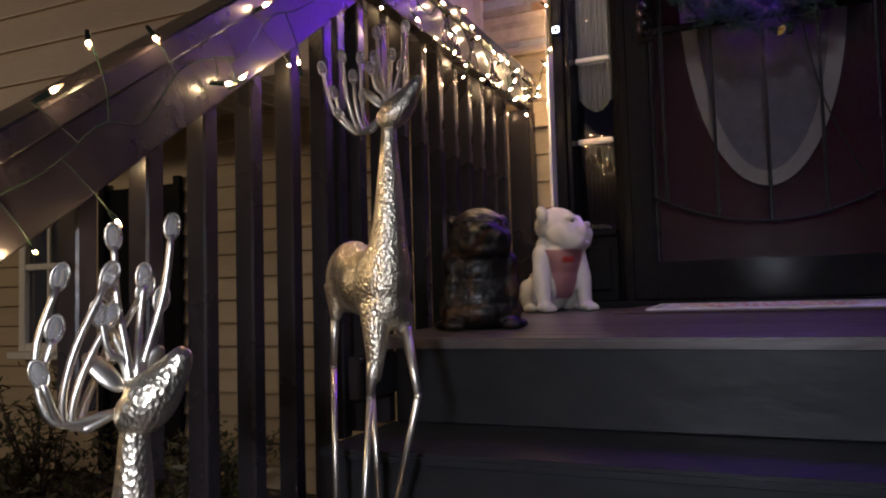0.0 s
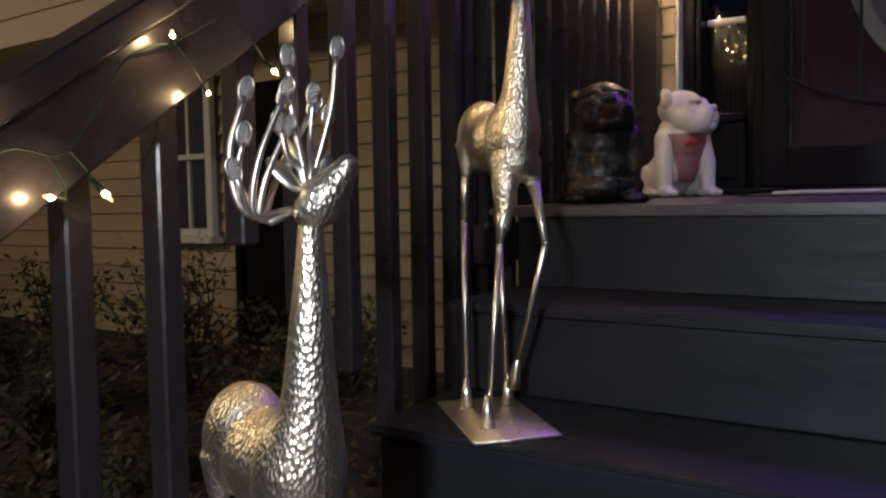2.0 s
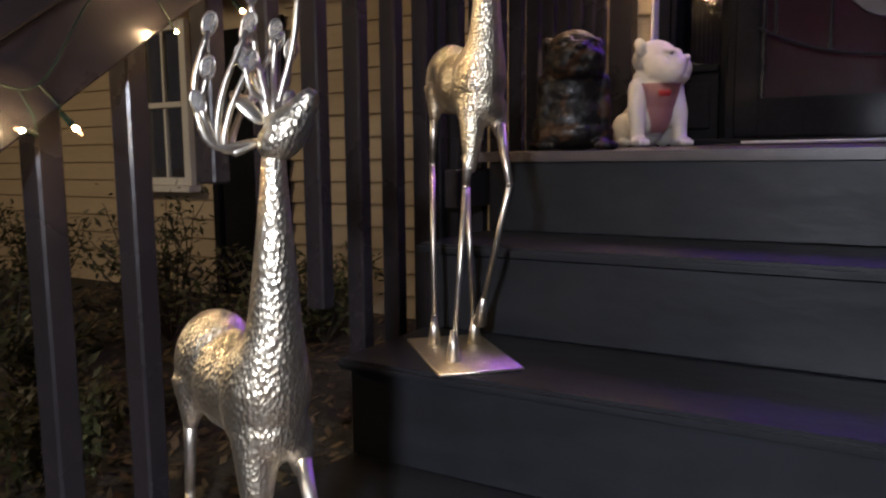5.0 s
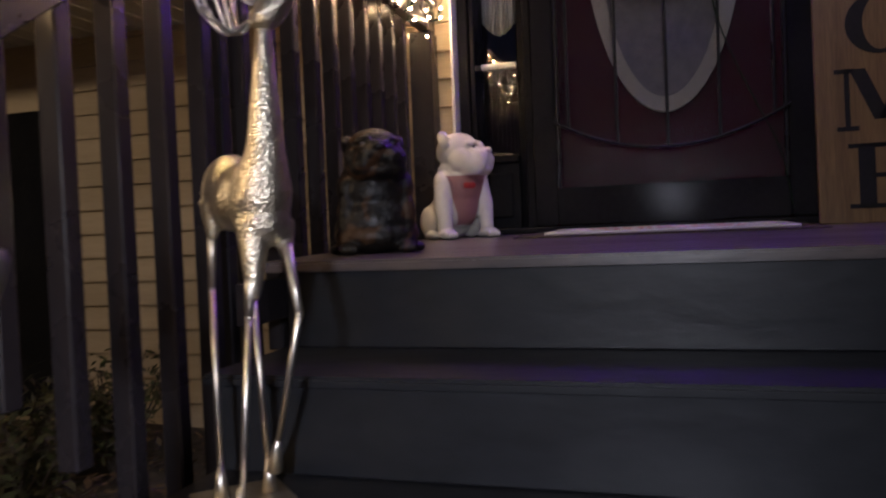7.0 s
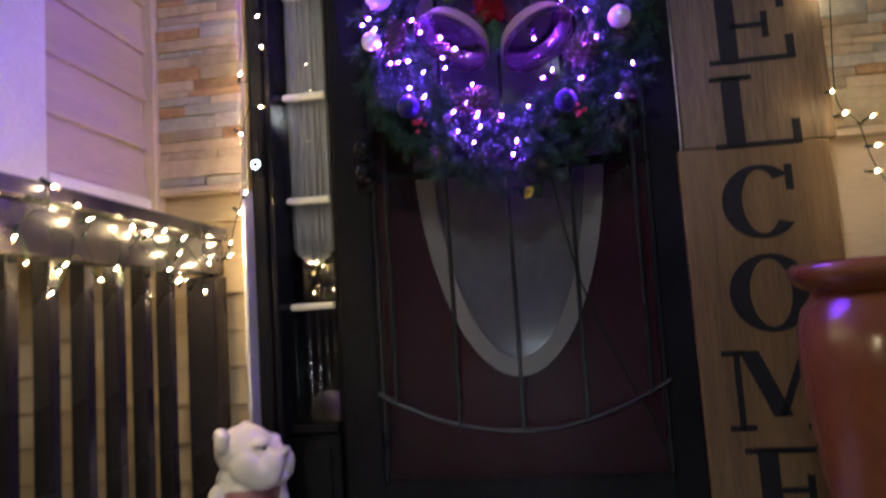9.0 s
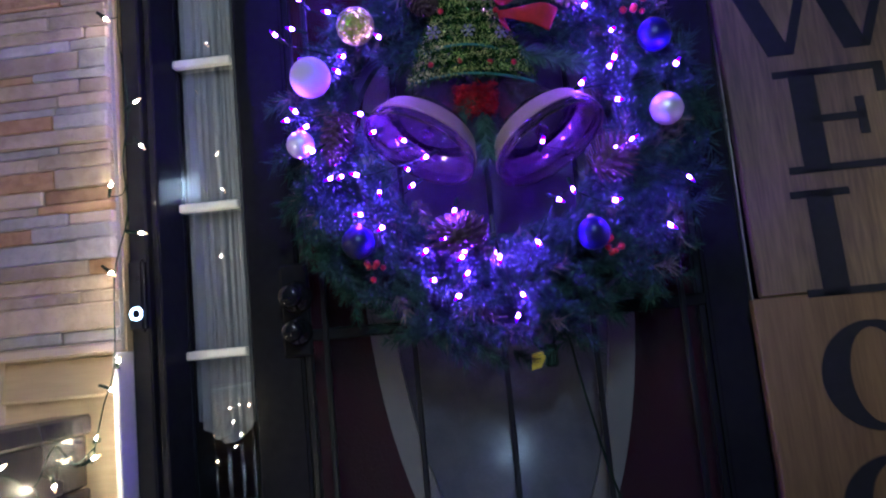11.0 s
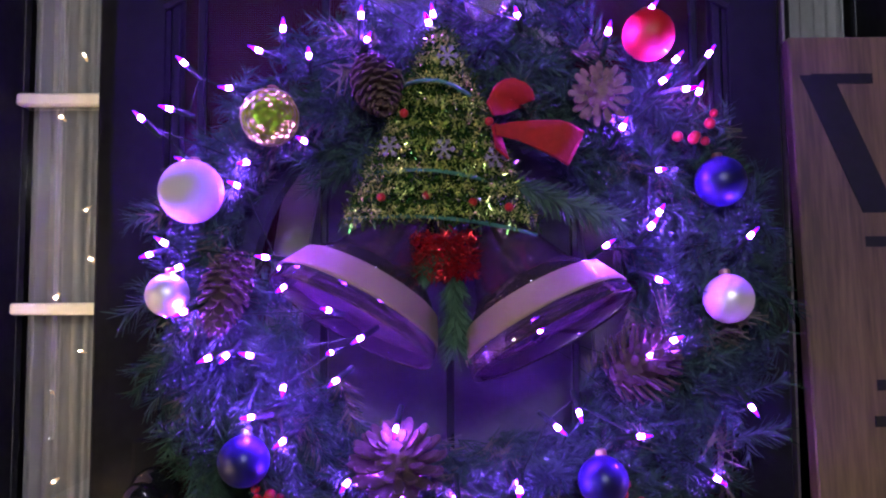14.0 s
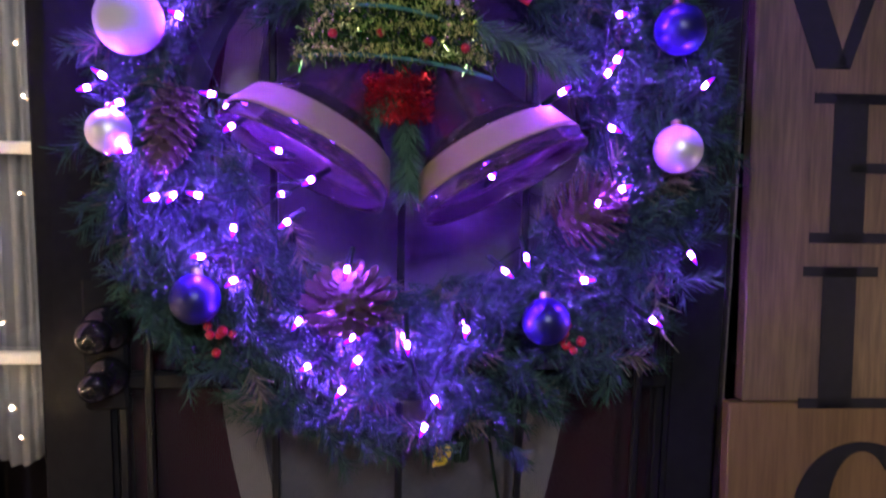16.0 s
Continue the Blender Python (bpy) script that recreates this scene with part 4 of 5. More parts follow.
rnd = random.Random(11)
V, F, V2, F2 = [], [], [], []
for k in range(1150):
    a = rnd.uniform(0, 2 * math.pi)
    rho = 0.268 + rnd.uniform(-1, 1) * (0.082 + 0.02 * (math.sin(a) < -0.5))
    if 2.35 < a < 3.15 and rho < 0.270:
        rho = 0.270 + 0.25 * abs(rho - 0.20)
    deep = -0.030 - 0.095 * math.sqrt(max(0.0, 1 - ((rho - 0.262) / 0.105) ** 2)) * rnd.uniform(0.35, 1.0)
    radial, tang = Vector((math.cos(a), 0, math.sin(a))), Vector((-math.sin(a), 0, math.cos(a)))
    p = radial * rho + Vector((0, deep, 0))
    way = tang * rnd.choice((-0.9, 0.9, 0.5)) + radial * rnd.uniform(-0.5, 0.75) + Vector((0, -rnd.uniform(0.1, 0.6), 0))
    if rho < (0.285 if 2.3 < a < 3.2 else 0.215):
        way -= radial * min(0.0, way.dot(radial)) * 1.6
    ln = rnd.uniform(0.035, 0.075)
    if k % 11 == 0:
        needles(V2, F2, p, way, ln, 42, 0.026, rnd)
    else:
        needles(V, F, p, way, ln, 78, rnd.uniform(0.017, 0.028), rnd, 1.0, 0.0009)
mesh_part("needles", V, F, NEEDLE, wreath, "dark green artificial pine needles")["kind"] = "stuff"
mesh_part("tip_needles", V2, F2, NEEDLE2, wreath, "pale dry-looking needle tips")["kind"] = "stuff"
part("core_ring", lathe([(0.285 + 0.036 * math.cos(t), 0.030 * math.sin(t)) for t in (2 * math.pi * k / 12 for k in range(13))], 48, m=pose(0, -0.040, 0, 90)), material("dark_wreath_core", (0.012, 0.02, 0.014), 0.9, bump=0.8), wreath)


def at(x, z, y=-0.16):
    """A place on the wreath, from the house's coordinates."""
    return Vector((x - WX, y - WY, z - WZ))


# long green sprays beside and under the tinsel tree
for x, z, dx, dz, ln in ((0.085, 1.372, 0.125, -0.045, 0.12), (0.022, 1.275, 0.002, -0.09, 0.08), (0.018, 1.30, -0.07, -0.05, 0.07)):
    V, F = [], []
    needles(V, F, at(x, z, -0.165), Vector((dx, -0.01, dz)), ln, 420, 0.026, rnd, 0.9, 0.0012)
    mesh_part("spray", V, F, SPRAY, wreath, "plain green pine spray")

BALLS = {
    "white": material("pearl_white_bauble", (0.44, 0.41, 0.45), 0.5, bump=0.05, alt=(0.5, 0.46, 0.5), mix=0.1),
    "silver": material("satin_silver_bauble", (0.66, 0.64, 0.66), 0.36, metal=0.6, bump=0.05, alt=(0.66, 0.62, 0.66)),
    "blue": material("satin_blue_bauble", (0.015, 0.012, 0.11), 0.30, metal=0.3, bump=0.05, alt=(0.012, 0.010, 0.09)),
    "red": material("glitter_red_bauble", (0.55, 0.006, 0.010), 0.4, bump=0.5, depth=0.002, fine=500, alt=(0.40, 0.012, 0.03)),
    "green": material("faceted_green_bauble", (0.20, 0.46, 0.02), 0.28, metal=0.9, bump=0.7, depth=0.010, alt=(0.24, 0.36, 0.02), cells=130),
    "clear": glass("clear_crystal_bauble", (0.97, 0.96, 1.0), 0.03, 0.9)}
CAP = material("gold_cap", (0.6, 0.45, 0.2), 0.3, metal=1.0, bump=0)
for kind, x, z, r, y in (("green", -0.176, 1.446, 0.032, -0.165), ("white", -0.258, 1.364, 0.034, -0.17), ("silver", -0.285, 1.254, 0.023, -0.16), ("blue", -0.200, 1.079, 0.027, -0.165), ("blue", 0.178, 1.056, 0.0265, -0.165),
                         ("silver", 0.318, 1.247, 0.0265, -0.16), ("blue", 0.315, 1.375, 0.0275, -0.155), ("red", 0.238, 1.537, 0.0285, -0.16), ("clear", 0.060, 1.575, 0.025, -0.165)):
    b = part("bauble", ball((0, 0, 0), r, u=32, v=20), BALLS[kind], wreath, {"green": "faceted lime green bauble", "white": "pearl white bauble", "silver": "satin silver bauble", "blue": "deep blue bauble", "red": "glittery red bauble", "clear": "clear crystal bauble"}[kind], smooth=True)
    b.location = at(x, z, y)
    c = part("cap", lathe([(0, 0.0), (0.006, 0.0), (0.006, 0.006), (0.002, 0.008), (0, 0.008)], 12), CAP, b)
    c.matrix_local = pose(0, 0.3 * r, 0.93 * r, -18)

# pine cones
CONE = material("pine_cone_scale", (0.060, 0.036, 0.022), 0.75, scale=30, fine=120, bump=0.3, alt=(0.035, 0.02, 0.013), mix=0.5)
CONEF = material("pale_open_cone_scale", (0.20, 0.13, 0.095), 0.65, scale=30, fine=120, bump=0.3, alt=(0.09, 0.055, 0.04), mix=0.5)


def pine_cone(length, width, count, open_, mat):
    bm = bmesh.new()
    ball((0, 0, length * 0.48), (width * 0.30, width * 0.30, length * 0.46), bm, u=10, v=8)
    for k in range(count):
        t = (k + 0.5) / count
        a = k * 2.39996
        r = width * 0.28 * math.sin(math.pi * (0.12 + 0.8 * t)) + 0.0015
        s = width * (0.26 * math.sin(math.pi * (0.15 + 0.75 * t)) + 0.06)
        m = pose(0, 0, length * t * 0.96, 0, 0, math.degrees(a)) @ pose(r, 0, 0, 0, -(60 - open_) + 75 * (t - 0.4) * -0.8, 0)
        w = s * (0.50 if open_ < 42 else 0.24)
        prof = ((0, -w * 0.45, 0), (s * 0.6, -w, 0.001), (s, -w * 0.7, 0.002), (s * 1.1, 0, 0.003), (s, w * 0.7, 0.002), (s * 0.6, w, 0.001), (0, w * 0.45, 0))
        top = [bm.verts.new(m @ Vector((x, y, z + 0.0012))) for x, y, z in prof]
        low = [bm.verts.new(m @ Vector((x, y, z - 0.0012))) for x, y, z in prof]
        bm.faces.new(top), bm.faces.new(low[::-1])
        for i in range(7):
            j = (i + 1) % 7
            bm.faces.new((top[j], top[i], low[i], low[j]))
    return bm


for x, z, ln, wd, turn, op, mt in ((-0.215, 1.302, 0.094, 0.046, (165, 10, 0), 40, CONE), (-0.072, 1.512, 0.080, 0.046, (150, -20, 0), 40, CONE), (0.183, 1.470, 0.030, 0.055, (90, 0, 0), 62, CONEF), (-0.036, 1.060, 0.044, 0.084, (35, -8, 0), 52, CONE), (0.190, 1.160, 0.075, 0.072, (62, 0, 78), 44, CONE)):
    c = part("pine_cone", pine_cone(ln, wd, 90 if op < 42 else 40 if op > 60 else 74, op, mt), mt, wreath, "open pine cone" if op > 42 else "brown pine cone")
    c.matrix_local = Matrix.Translation(at(x, z, -0.150)) @ pose(0, 0, 0, *turn)

# tinsel tree on the wreath
TINSEL = material("green_gold_tinsel", (0.03, 0.15, 0.035), 0.2, metal=0.7, scale=110, bump=0, alt=(0.30, 0.36, 0.10), mix=0.3)
TINSELR = material("red_tinsel", (0.70, 0.03, 0.04), 0.3, metal=0.8, scale=60, bump=0, alt=(0.30, 0.01, 0.02), mix=0.5)
TEAL = material("teal_wire", (0.06, 0.20, 0.16), 0.4, bump=0)
V, F = [], []
for k in range(7600):
    t = rnd.random() ** 0.62
    t = (math.floor(t * 9) + rnd.gauss(0.5, 0.26)) / 9
    half = 0.010 + 0.098 * t
    x = rnd.uniform(-1, 1) * half
    p = at(0.008 + x, 1.545 - 0.215 * t, -0.150 - 0.035 * math.sqrt(max(0, 1 - (x / half) ** 2)) * (0.4 + 0.6 * t))
    d = Vector((rnd.uniform(-1, 1), rnd.uniform(-1, 0.3), rnd.uniform(-1, 0.8))).normalized() * rnd.uniform(0.007, 0.014)
    w = d.cross(Vector((rnd.uniform(-1, 1), rnd.uniform(-1, 1), rnd.uniform(-1, 1)))).normalized() * 0.0008
    i = len(V)
    V += [p - w, p + w, p + d + w, p + d - w]
    F.append((i, i + 1, i + 2, i + 3))
tree = mesh_part("tinsel_tree", V, F, TINSEL, wreath, "green and gold tinsel Christmas tree")
# more gold strands, in a brighter colour that stands in for sparkle
GLINT = material("sparkle_gold_green_tinsel", (0.22, 0.42, 0.08), 0.28, metal=0.7, scale=260, bump=0, alt=(0.90, 0.82, 0.26), mix=0.45)
V, F = [], []
for k in range(2600):
    t = (math.floor(rnd.random() ** 0.62 * 9) + rnd.gauss(0.55, 0.2)) / 9
    half = 0.010 + 0.098 * t
    x = rnd.uniform(-1, 1) * half
    p = at(0.008 + x, 1.545 - 0.215 * t, -0.157 - 0.037 * math.sqrt(max(0, 1 - (x / half) ** 2)) * (0.4 + 0.6 * t))
    d = Vector((rnd.uniform(-0.5, 0.5), rnd.uniform(-0.5, 0.0), rnd.uniform(-1, 0.3))).normalized() * rnd.uniform(0.003, 0.008)
    w = d.cross(Vector((rnd.uniform(-0.9, 0.9), 1, rnd.uniform(-0.9, 0.9)))).normalized() * 0.0005
    i = len(V)
    V += [p - w, p + w, p + d + w, p + d - w]
    F.append((i, i + 1, i + 2, i + 3))
mesh_part("tinsel_glitter", V, F, GLINT, tree, "gold strands, coloured brighter to imitate sparkle")
V, F = [], []
for k in range(2200):
    p = at(0.012, 1.294, -0.165) + Vector((rnd.uniform(-0.034, 0.034), rnd.uniform(-0.02, 0.02), rnd.uniform(-0.024, 0.024)))
    d = Vector((rnd.uniform(-1, 1), rnd.uniform(-1, 0.3), rnd.uniform(-1, 1))).normalized() * rnd.uniform(0.005, 0.010)
    w = d.cross(Vector((rnd.uniform(-1, 1), rnd.uniform(-1, 1), rnd.uniform(-1, 1)))).normalized() * 0.0006
    i = len(V)
    V += [p - w, p + w, p + d + w, p + d - w]
    F.append((i, i + 1, i + 2, i + 3))
mesh_part("tinsel_pot", V, F, TINSELR, wreath, "red tinsel pot under the tree")
for z, half in ((1.333, 0.104), (1.382, 0.076), (1.478, 0.042)):
    part("tree_wire", tube([at(0.008 + half * u, z - 0.006 * u - 0.007 * (u + 0.2) ** 2, -0.190 + 0.03 * u * u) for u in (k / 10 - 1 for k in range(21))], 0.0021, 6), TEAL, tree, "teal wire")
BERRY = material("red_berry", (0.45, 0.015, 0.02), 0.3, bump=0.05)
for x, z in ((-0.054, 1.355), (-0.006, 1.357), (0.042, 1.349), (0.080, 1.344), (-0.030, 1.444), (0.060, 1.435)):
    b = part("berry", ball((0, 0, 0), 0.0048, u=12, v=8), BERRY, tree, "red berry", smooth=True)
    b.location = at(x, z, -0.187)
FLAKE = material("lilac_glitter_flake", (0.24, 0.21, 0.30), 0.4, bump=0.3, fine=300)
for x, z in ((0.016, 1.505), (-0.045, 1.408), (0.012, 1.405), (0.066, 1.396)):
    bm = bmesh.new()
    for k in range(3):
        a = math.pi * k / 3
        u = Vector((math.cos(a), 0, math.sin(a)))
        tube([-0.012 * u, 0.012 * u], 0.0011, 5, bm)
        for s in (-1, 1):
            for e in (-0.6, 0.6):
                v = Vector((math.cos(a + e), 0, math.sin(a + e)))
                tube([0.006 * s * u, 0.006 * s * u + 0.005 * s * v], 0.0009, 5, bm)
    f = part("snowflake", bm, FLAKE, tree, "lilac glitter snowflake")
    f.location = at(x, z, -0.190)

# two bells
BELLM = glass("clear_plum_bell", (0.62, 0.42, 0.58), 0.03, 0.97, 1.65)
LINING = material("bright_plum_lining", (0.55, 0.36, 0.50), 0.14, metal=0.85, bump=0.1, alt=(0.42, 0.26, 0.38))
BAND = material("gold_glitter_band", (0.31, 0.255, 0.125), 0.42, metal=0.45, scale=20, fine=900, bump=0.9, depth=0.002, alt=(0.27, 0.21, 0.10))
for x, z, n in ((-0.084, 1.233, (-0.46, -0.26, -0.85)), (0.124, 1.217, (0.44, -0.26, -0.86))):
    axis = Vector(n).normalized()
    m = Matrix.Translation(at(x, z, -0.155)) @ axis.to_track_quat("Z", "Y").to_matrix().to_4x4()
    outer = [(0.010, -0.150), (0.019, -0.148), (0.029, -0.138), (0.038, -0.115), (0.046, -0.085), (0.059, -0.055), (0.081, -0.033)]
    b = part("bell", lathe([(0, -0.151)] + outer + [(0.078, -0.032), (0.056, -0.055), (0.043, -0.085), (0.035, -0.115), (0.026, -0.135), (0, -0.144)], 44), BELLM, wreath, "clear plum plastic bell", smooth=True)
    b.matrix_local = m
    bd = part("band", lathe([(0.083, -0.034), (0.096, -0.008), (0.0975, -0.004), (0.0955, -0.004), (0.080, -0.034)], 44), BAND, b, "gold glitter rim band", smooth=True)
    part("lining", lathe([(0.0790, -0.0345), (0.0948, -0.0042), (0.0936, -0.0042), (0.0778, -0.0345)], 44), LINING, bd, "shiny plum lining", smooth=True)
    part("rim", lathe([(0.0960, -0.005), (0.099, 0.010), (0.0985, 0.014), (0.096, 0.013), (0.0935, -0.004), (0.0960, -0.005)], 44), BELLM, b, smooth=True)
    part("clapper", tube([(0, 0, -0.14), (0, 0, -0.02)], 0.0025, 6, ball((0, 0, -0.02), 0.012, u=16, v=10)), BELLM, b, smooth=True)

# red bow
BOWM = material("red_velvet_ribbon", (0.40, 0.006, 0.010), 0.8, bump=0.5, fine=90, alt=(0.26, 0.004, 0.006), mix=0.6)
for pts in (((0.060, 1.446, 0.008), (0.072, 1.456, 0.016), (0.086, 1.461, 0.019), (0.094, 1.452, 0.016)), ((0.066, 1.424, 0.006), (0.095, 1.424, 0.012), (0.128, 1.414, 0.020), (0.150, 1.404, 0.021)), ((0.064, 1.430, 0.006), (0.070, 1.412, 0.010), (0.072, 1.398, 0.012))):
    bm = bmesh.new()
    line = curve_points([at(x, z, -0.195 + 0.008 * math.sin(i * 2.1)) for i, (x, z, w) in enumerate(pts)], 6)
    wid = [p.x for p in curve_points([(w, 0, 0) for x, z, w in pts], 6)]
    tube(line, [w * 0.12 for w in wid], 12, bm, flat=8.0)
    part("ribbon", bm, BOWM, wreath, "red velvet ribbon loop", smooth=True)
# berry clusters
for x, z in ((-0.178, 1.035), (0.205, 1.035), (0.290, 1.430), (-0.035, 1.60)):
    for k in range(7):
        b = part("berry", ball((0, 0, 0), rnd.uniform(0.0045, 0.0065), u=10, v=8), BERRY, wreath, "red berry", smooth=True)
        b.location = at(x + rnd.gauss(0, 0.010), z + rnd.gauss(0, 0.011), -0.155 + rnd.gauss(0, 0.006))
# lettered leaf and plug tag
part("tag", prism([(0, 0), (0.016, 0.003), (0.026, 0.020), (0.020, 0.030), (0.003, 0.026)], 0.002, m=Matrix.Translation(at(0.062, 0.846, -0.062))), material("yellow_tag", (0.75, 0.62, 0.03), 0.5, bump=0), wreath, "yellow paper tag")
part("plug", box(-0.011, 0.011, -0.008, 0.008, -0.02, 0.02, 0.004), WIRE, wreath, "dark green plug").location = at(0.098, 0.868, -0.05)
part("cord", tube(curve_points([at(0.06, 0.93, -0.06), at(0.075, 0.885, -0.07), at(0.098, 0.885, -0.05), at(0.13, 0.90, -0.03), at(0.15, 0.80, -0.02), at(0.19, 0.62, -0.02), at(0.27, 0.42, -0.018), at(0.35, 0.24, -0.016), at(0.385, 0.05, -0.02)], 6), 0.0024, 6), WIRE, wreath, "dark electric cord")

# violet bulbs
BULB = bpy.data.meshes.new("bulb_mesh")
bm = lathe([(0, 0.0), (0.0021, 0.001), (0.0023, 0.0040), (0.0022, 0.0100), (0.0017, 0.0140), (0.0007, 0.0180), (0, 0.0190)], 8)
for f in bm.faces:
    f.material_index = 0 if 0.0041 < f.calc_center_median().z < 0.0099 else 1
bm.to_mesh(BULB)
bm.free()
BULB.materials.append(BULBP)
BULB.materials.append(LILAC)
SOCK = bpy.data.meshes.new("socket_mesh")
bm = lathe([(0, -0.020), (0.0030, -0.020), (0.0034, -0.010), (0.0038, -0.002), (0.0034, 0.002), (0, 0.002)], 7)
bm.to_mesh(SOCK)
bm.free()
SOCK.materials.append(WIRE)
BULB2 = BULB.copy()
BULB2.materials.clear()
BULB2.materials.append(BULBW)
BULB2.materials.append(AMBER)
for p, q in zip(BULB.polygons, BULB2.polygons):
    q.material_index = 0 if 0.0041 < q.center.z < 0.0099 else 1
WA = [(-0.163, 1.538), (-0.073, 1.528), (0.002, 1.553), (-0.182, 1.515), (-0.133, 1.507), (-0.266, 1.502), (-0.217, 1.479), (-0.279, 1.454), (-0.306, 1.438), (-0.262, 1.398), (-0.198, 1.398), (-0.207, 1.37), (-0.134, 1.416), (-0.301, 1.299), (-0.267, 1.286), (-0.282, 1.306), (-0.257, 1.239), (-0.284, 1.23), (-0.173, 1.293), (-0.158, 1.264), (-0.23, 1.19), (-0.216, 1.193), (-0.187, 1.188), (-0.157, 1.161), (-0.108, 1.192), (-0.099, 1.166), (-0.073, 1.21), (-0.188, 1.125), (-0.155, 1.103), (-0.038, 1.119), (-0.052, 1.073), (-0.088, 1.06), (-0.031, 1.049), (0.023, 1.045)]
WB = [(0.087, 1.058), (0.125, 1.117), (0.151, 1.134), (0.211, 1.103), (0.223, 1.188), (0.253, 1.2), (0.183, 1.302), (0.236, 1.27), (0.242, 1.336), (0.23, 1.32), (0.242, 1.386), (0.203, 1.428), (0.19, 1.531), (0.246, 1.48), (0.264, 1.505), (0.27, 1.474), (0.285, 1.464), (0.3, 1.51), (0.334, 1.31), (0.337, 1.136), (0.294, 1.061), (0.113, 1.212), (-0.107, 1.236), (0.236, 1.56)]
WC = [(-0.03, 1.042), (-0.024, 1.016), (-0.079, 1.007), (0.025, 1.038), (0.09, 1.053), (-0.042, 0.981), (0.053, 0.974), (0.048, 0.943), (-0.074, 1.593), (0.024, 1.591), (0.005, 1.606), (0.095, 1.557), (0.16, 1.577), (0.112, 1.592), (-0.078, 1.551), (-0.001, 1.546)]
V = sorted(WA + WB + WC, key=lambda p: math.atan2(p[1] - WZ, p[0] - WX))
line = [at(x * 0.985 + WX * 0.015, z * 0.985 + WZ * 0.015, -0.150 + 0.012 * math.sin(7 * i)) for i, (x, z) in enumerate(V)]
string = part("light_string", tube(line, 0.0013, 5), WIRE, wreath, "dark green light wire")
for x, z in V:
    away = Vector((x - WX, -0.10 + rnd.uniform(-0.1, 0.05), z - WZ)).normalized() + Vector((rnd.uniform(-0.7, 0.7), rnd.uniform(-0.6, 0.1), rnd.uniform(-0.7, 0.7)))
    m = Matrix.Translation(at(x, z, -0.166 + rnd.uniform(-0.008, 0.010))) @ away.to_track_quat("Z", "Y").to_matrix().to_4x4()
    for nm, me in (("bulb", BULB), ("socket", SOCK)):
        o = new(nm, me)
        o.parent = string
        o.matrix_local = m

# ---- warm light strings ----


def light_string(label, spots, track, origin):
    """A wire along the track, from which a short lead goes to each bulb and socket."""
    o = Vector(origin)
    th = thing("light_string", origin, label, "string lights", "string lights")
    main = curve_points([Vector(p) - o + Vector((rnd.uniform(0, 0.004), 0, rnd.uniform(-0.012, 0.012))) for p in track], 6)
    part("wire", tube(main, 0.0014, 5), WIRE, th)
    for s in spots:
        away = Vector((rnd.uniform(0.1, 0.8), rnd.uniform(-0.8, 0.4), rnd.uniform(-0.8, 0.5)))
        s = Vector(s) - o
        m = Matrix.Translation(s) @ away.to_track_quat("Z", "Y").to_matrix().to_4x4()
        tail = m @ Vector((0, 0, -0.019))
        near = min(main, key=lambda p: (p - s).length)
        if (near - tail).length > 0.006:
            part("lead", tube(curve_points([near, near.lerp(tail, 0.5) + Vector((0.006, 0.004, -0.006)), tail], 4), 0.0012, 5), WIRE, th)
        for nm, me in (("bulb", BULB2), ("socket", SOCK)):
            ob = new(nm, me)
            ob.parent = th
            ob.matrix_local = m


def along(x, y0, y1, n, height):
    return [(x, y0 + (y1 - y0) * k / (n - 1), height(y0 + (y1 - y0) * k / (n - 1)) + 0.022 * math.sin(2.4 * k)) for k in range(n)]


SX = RX + 0.040
light_string("warm fairy lights wound on the sloping stair rail", [(SX, y, z) for y, z in ((-2.326, 0.077), (-2.253, -0.007), (-2.201, 0.001), (-2.106, 0.173), (-2.058, 0.117), (-2.043, 0.291), (-1.951, 0.160), (-1.991, 0.365), (-1.89, 0.402), (-1.755, 0.374), (-1.722, 0.387), (-1.663, 0.519), (-1.593, 0.445), (-1.563, 0.453))], along(SX - 0.012, -2.36, -1.50, 14, lambda y: rail_z(y) + 0.075), (SX, -2.0, 0.2))
light_string("warm fairy lights draped over the porch rail", [(RX + 0.020, y, z) for y, z in ((-1.22, 0.678), (-1.078, 0.787), (-1.047, 0.711), (-0.895, 0.804), (-0.845, 0.737), (-0.819, 0.692), (-0.755, 0.833), (-0.756, 0.646), (-0.736, 0.685), (-0.685, 0.809), (-0.653, 0.784), (-0.619, 0.675), (-0.565, 0.698), (-0.506, 0.793), (-0.442, 0.777), (-0.369, 0.796), (-0.36, 0.706), (-0.328, 0.68), (-0.311, 0.743), (-0.289, 0.783), (-0.185, 0.667), (-0.157, 0.737), (-0.044, 0.758))], along(RX + 0.016, -1.26, -0.03, 22, lambda y: 0.765), (RX + 0.02, -0.6, 0.8))
light_string("warm fairy lights climbing the entry frame", [(x, -0.032, z) for x, z in ((-0.726, 0.793), (-0.700, 0.880), (-0.679, 0.925), (-0.690, 1.093), (-0.634, 1.160), (-0.682, 1.249), (-0.622, 1.328), (-0.632, 1.407), (-0.682, 1.585), (-0.64, 1.70))], [(-0.74, -0.03, 0.76), (-0.715, -0.028, 0.84), (-0.69, -0.026, 0.93), (-0.684, -0.026, 1.1), (-0.655, -0.026, 1.2), (-0.66, -0.026, 1.3), (-0.645, -0.026, 1.4), (-0.66, -0.026, 1.55), (-0.65, -0.026, 1.72)], (-0.68, -0.032, 1.1))
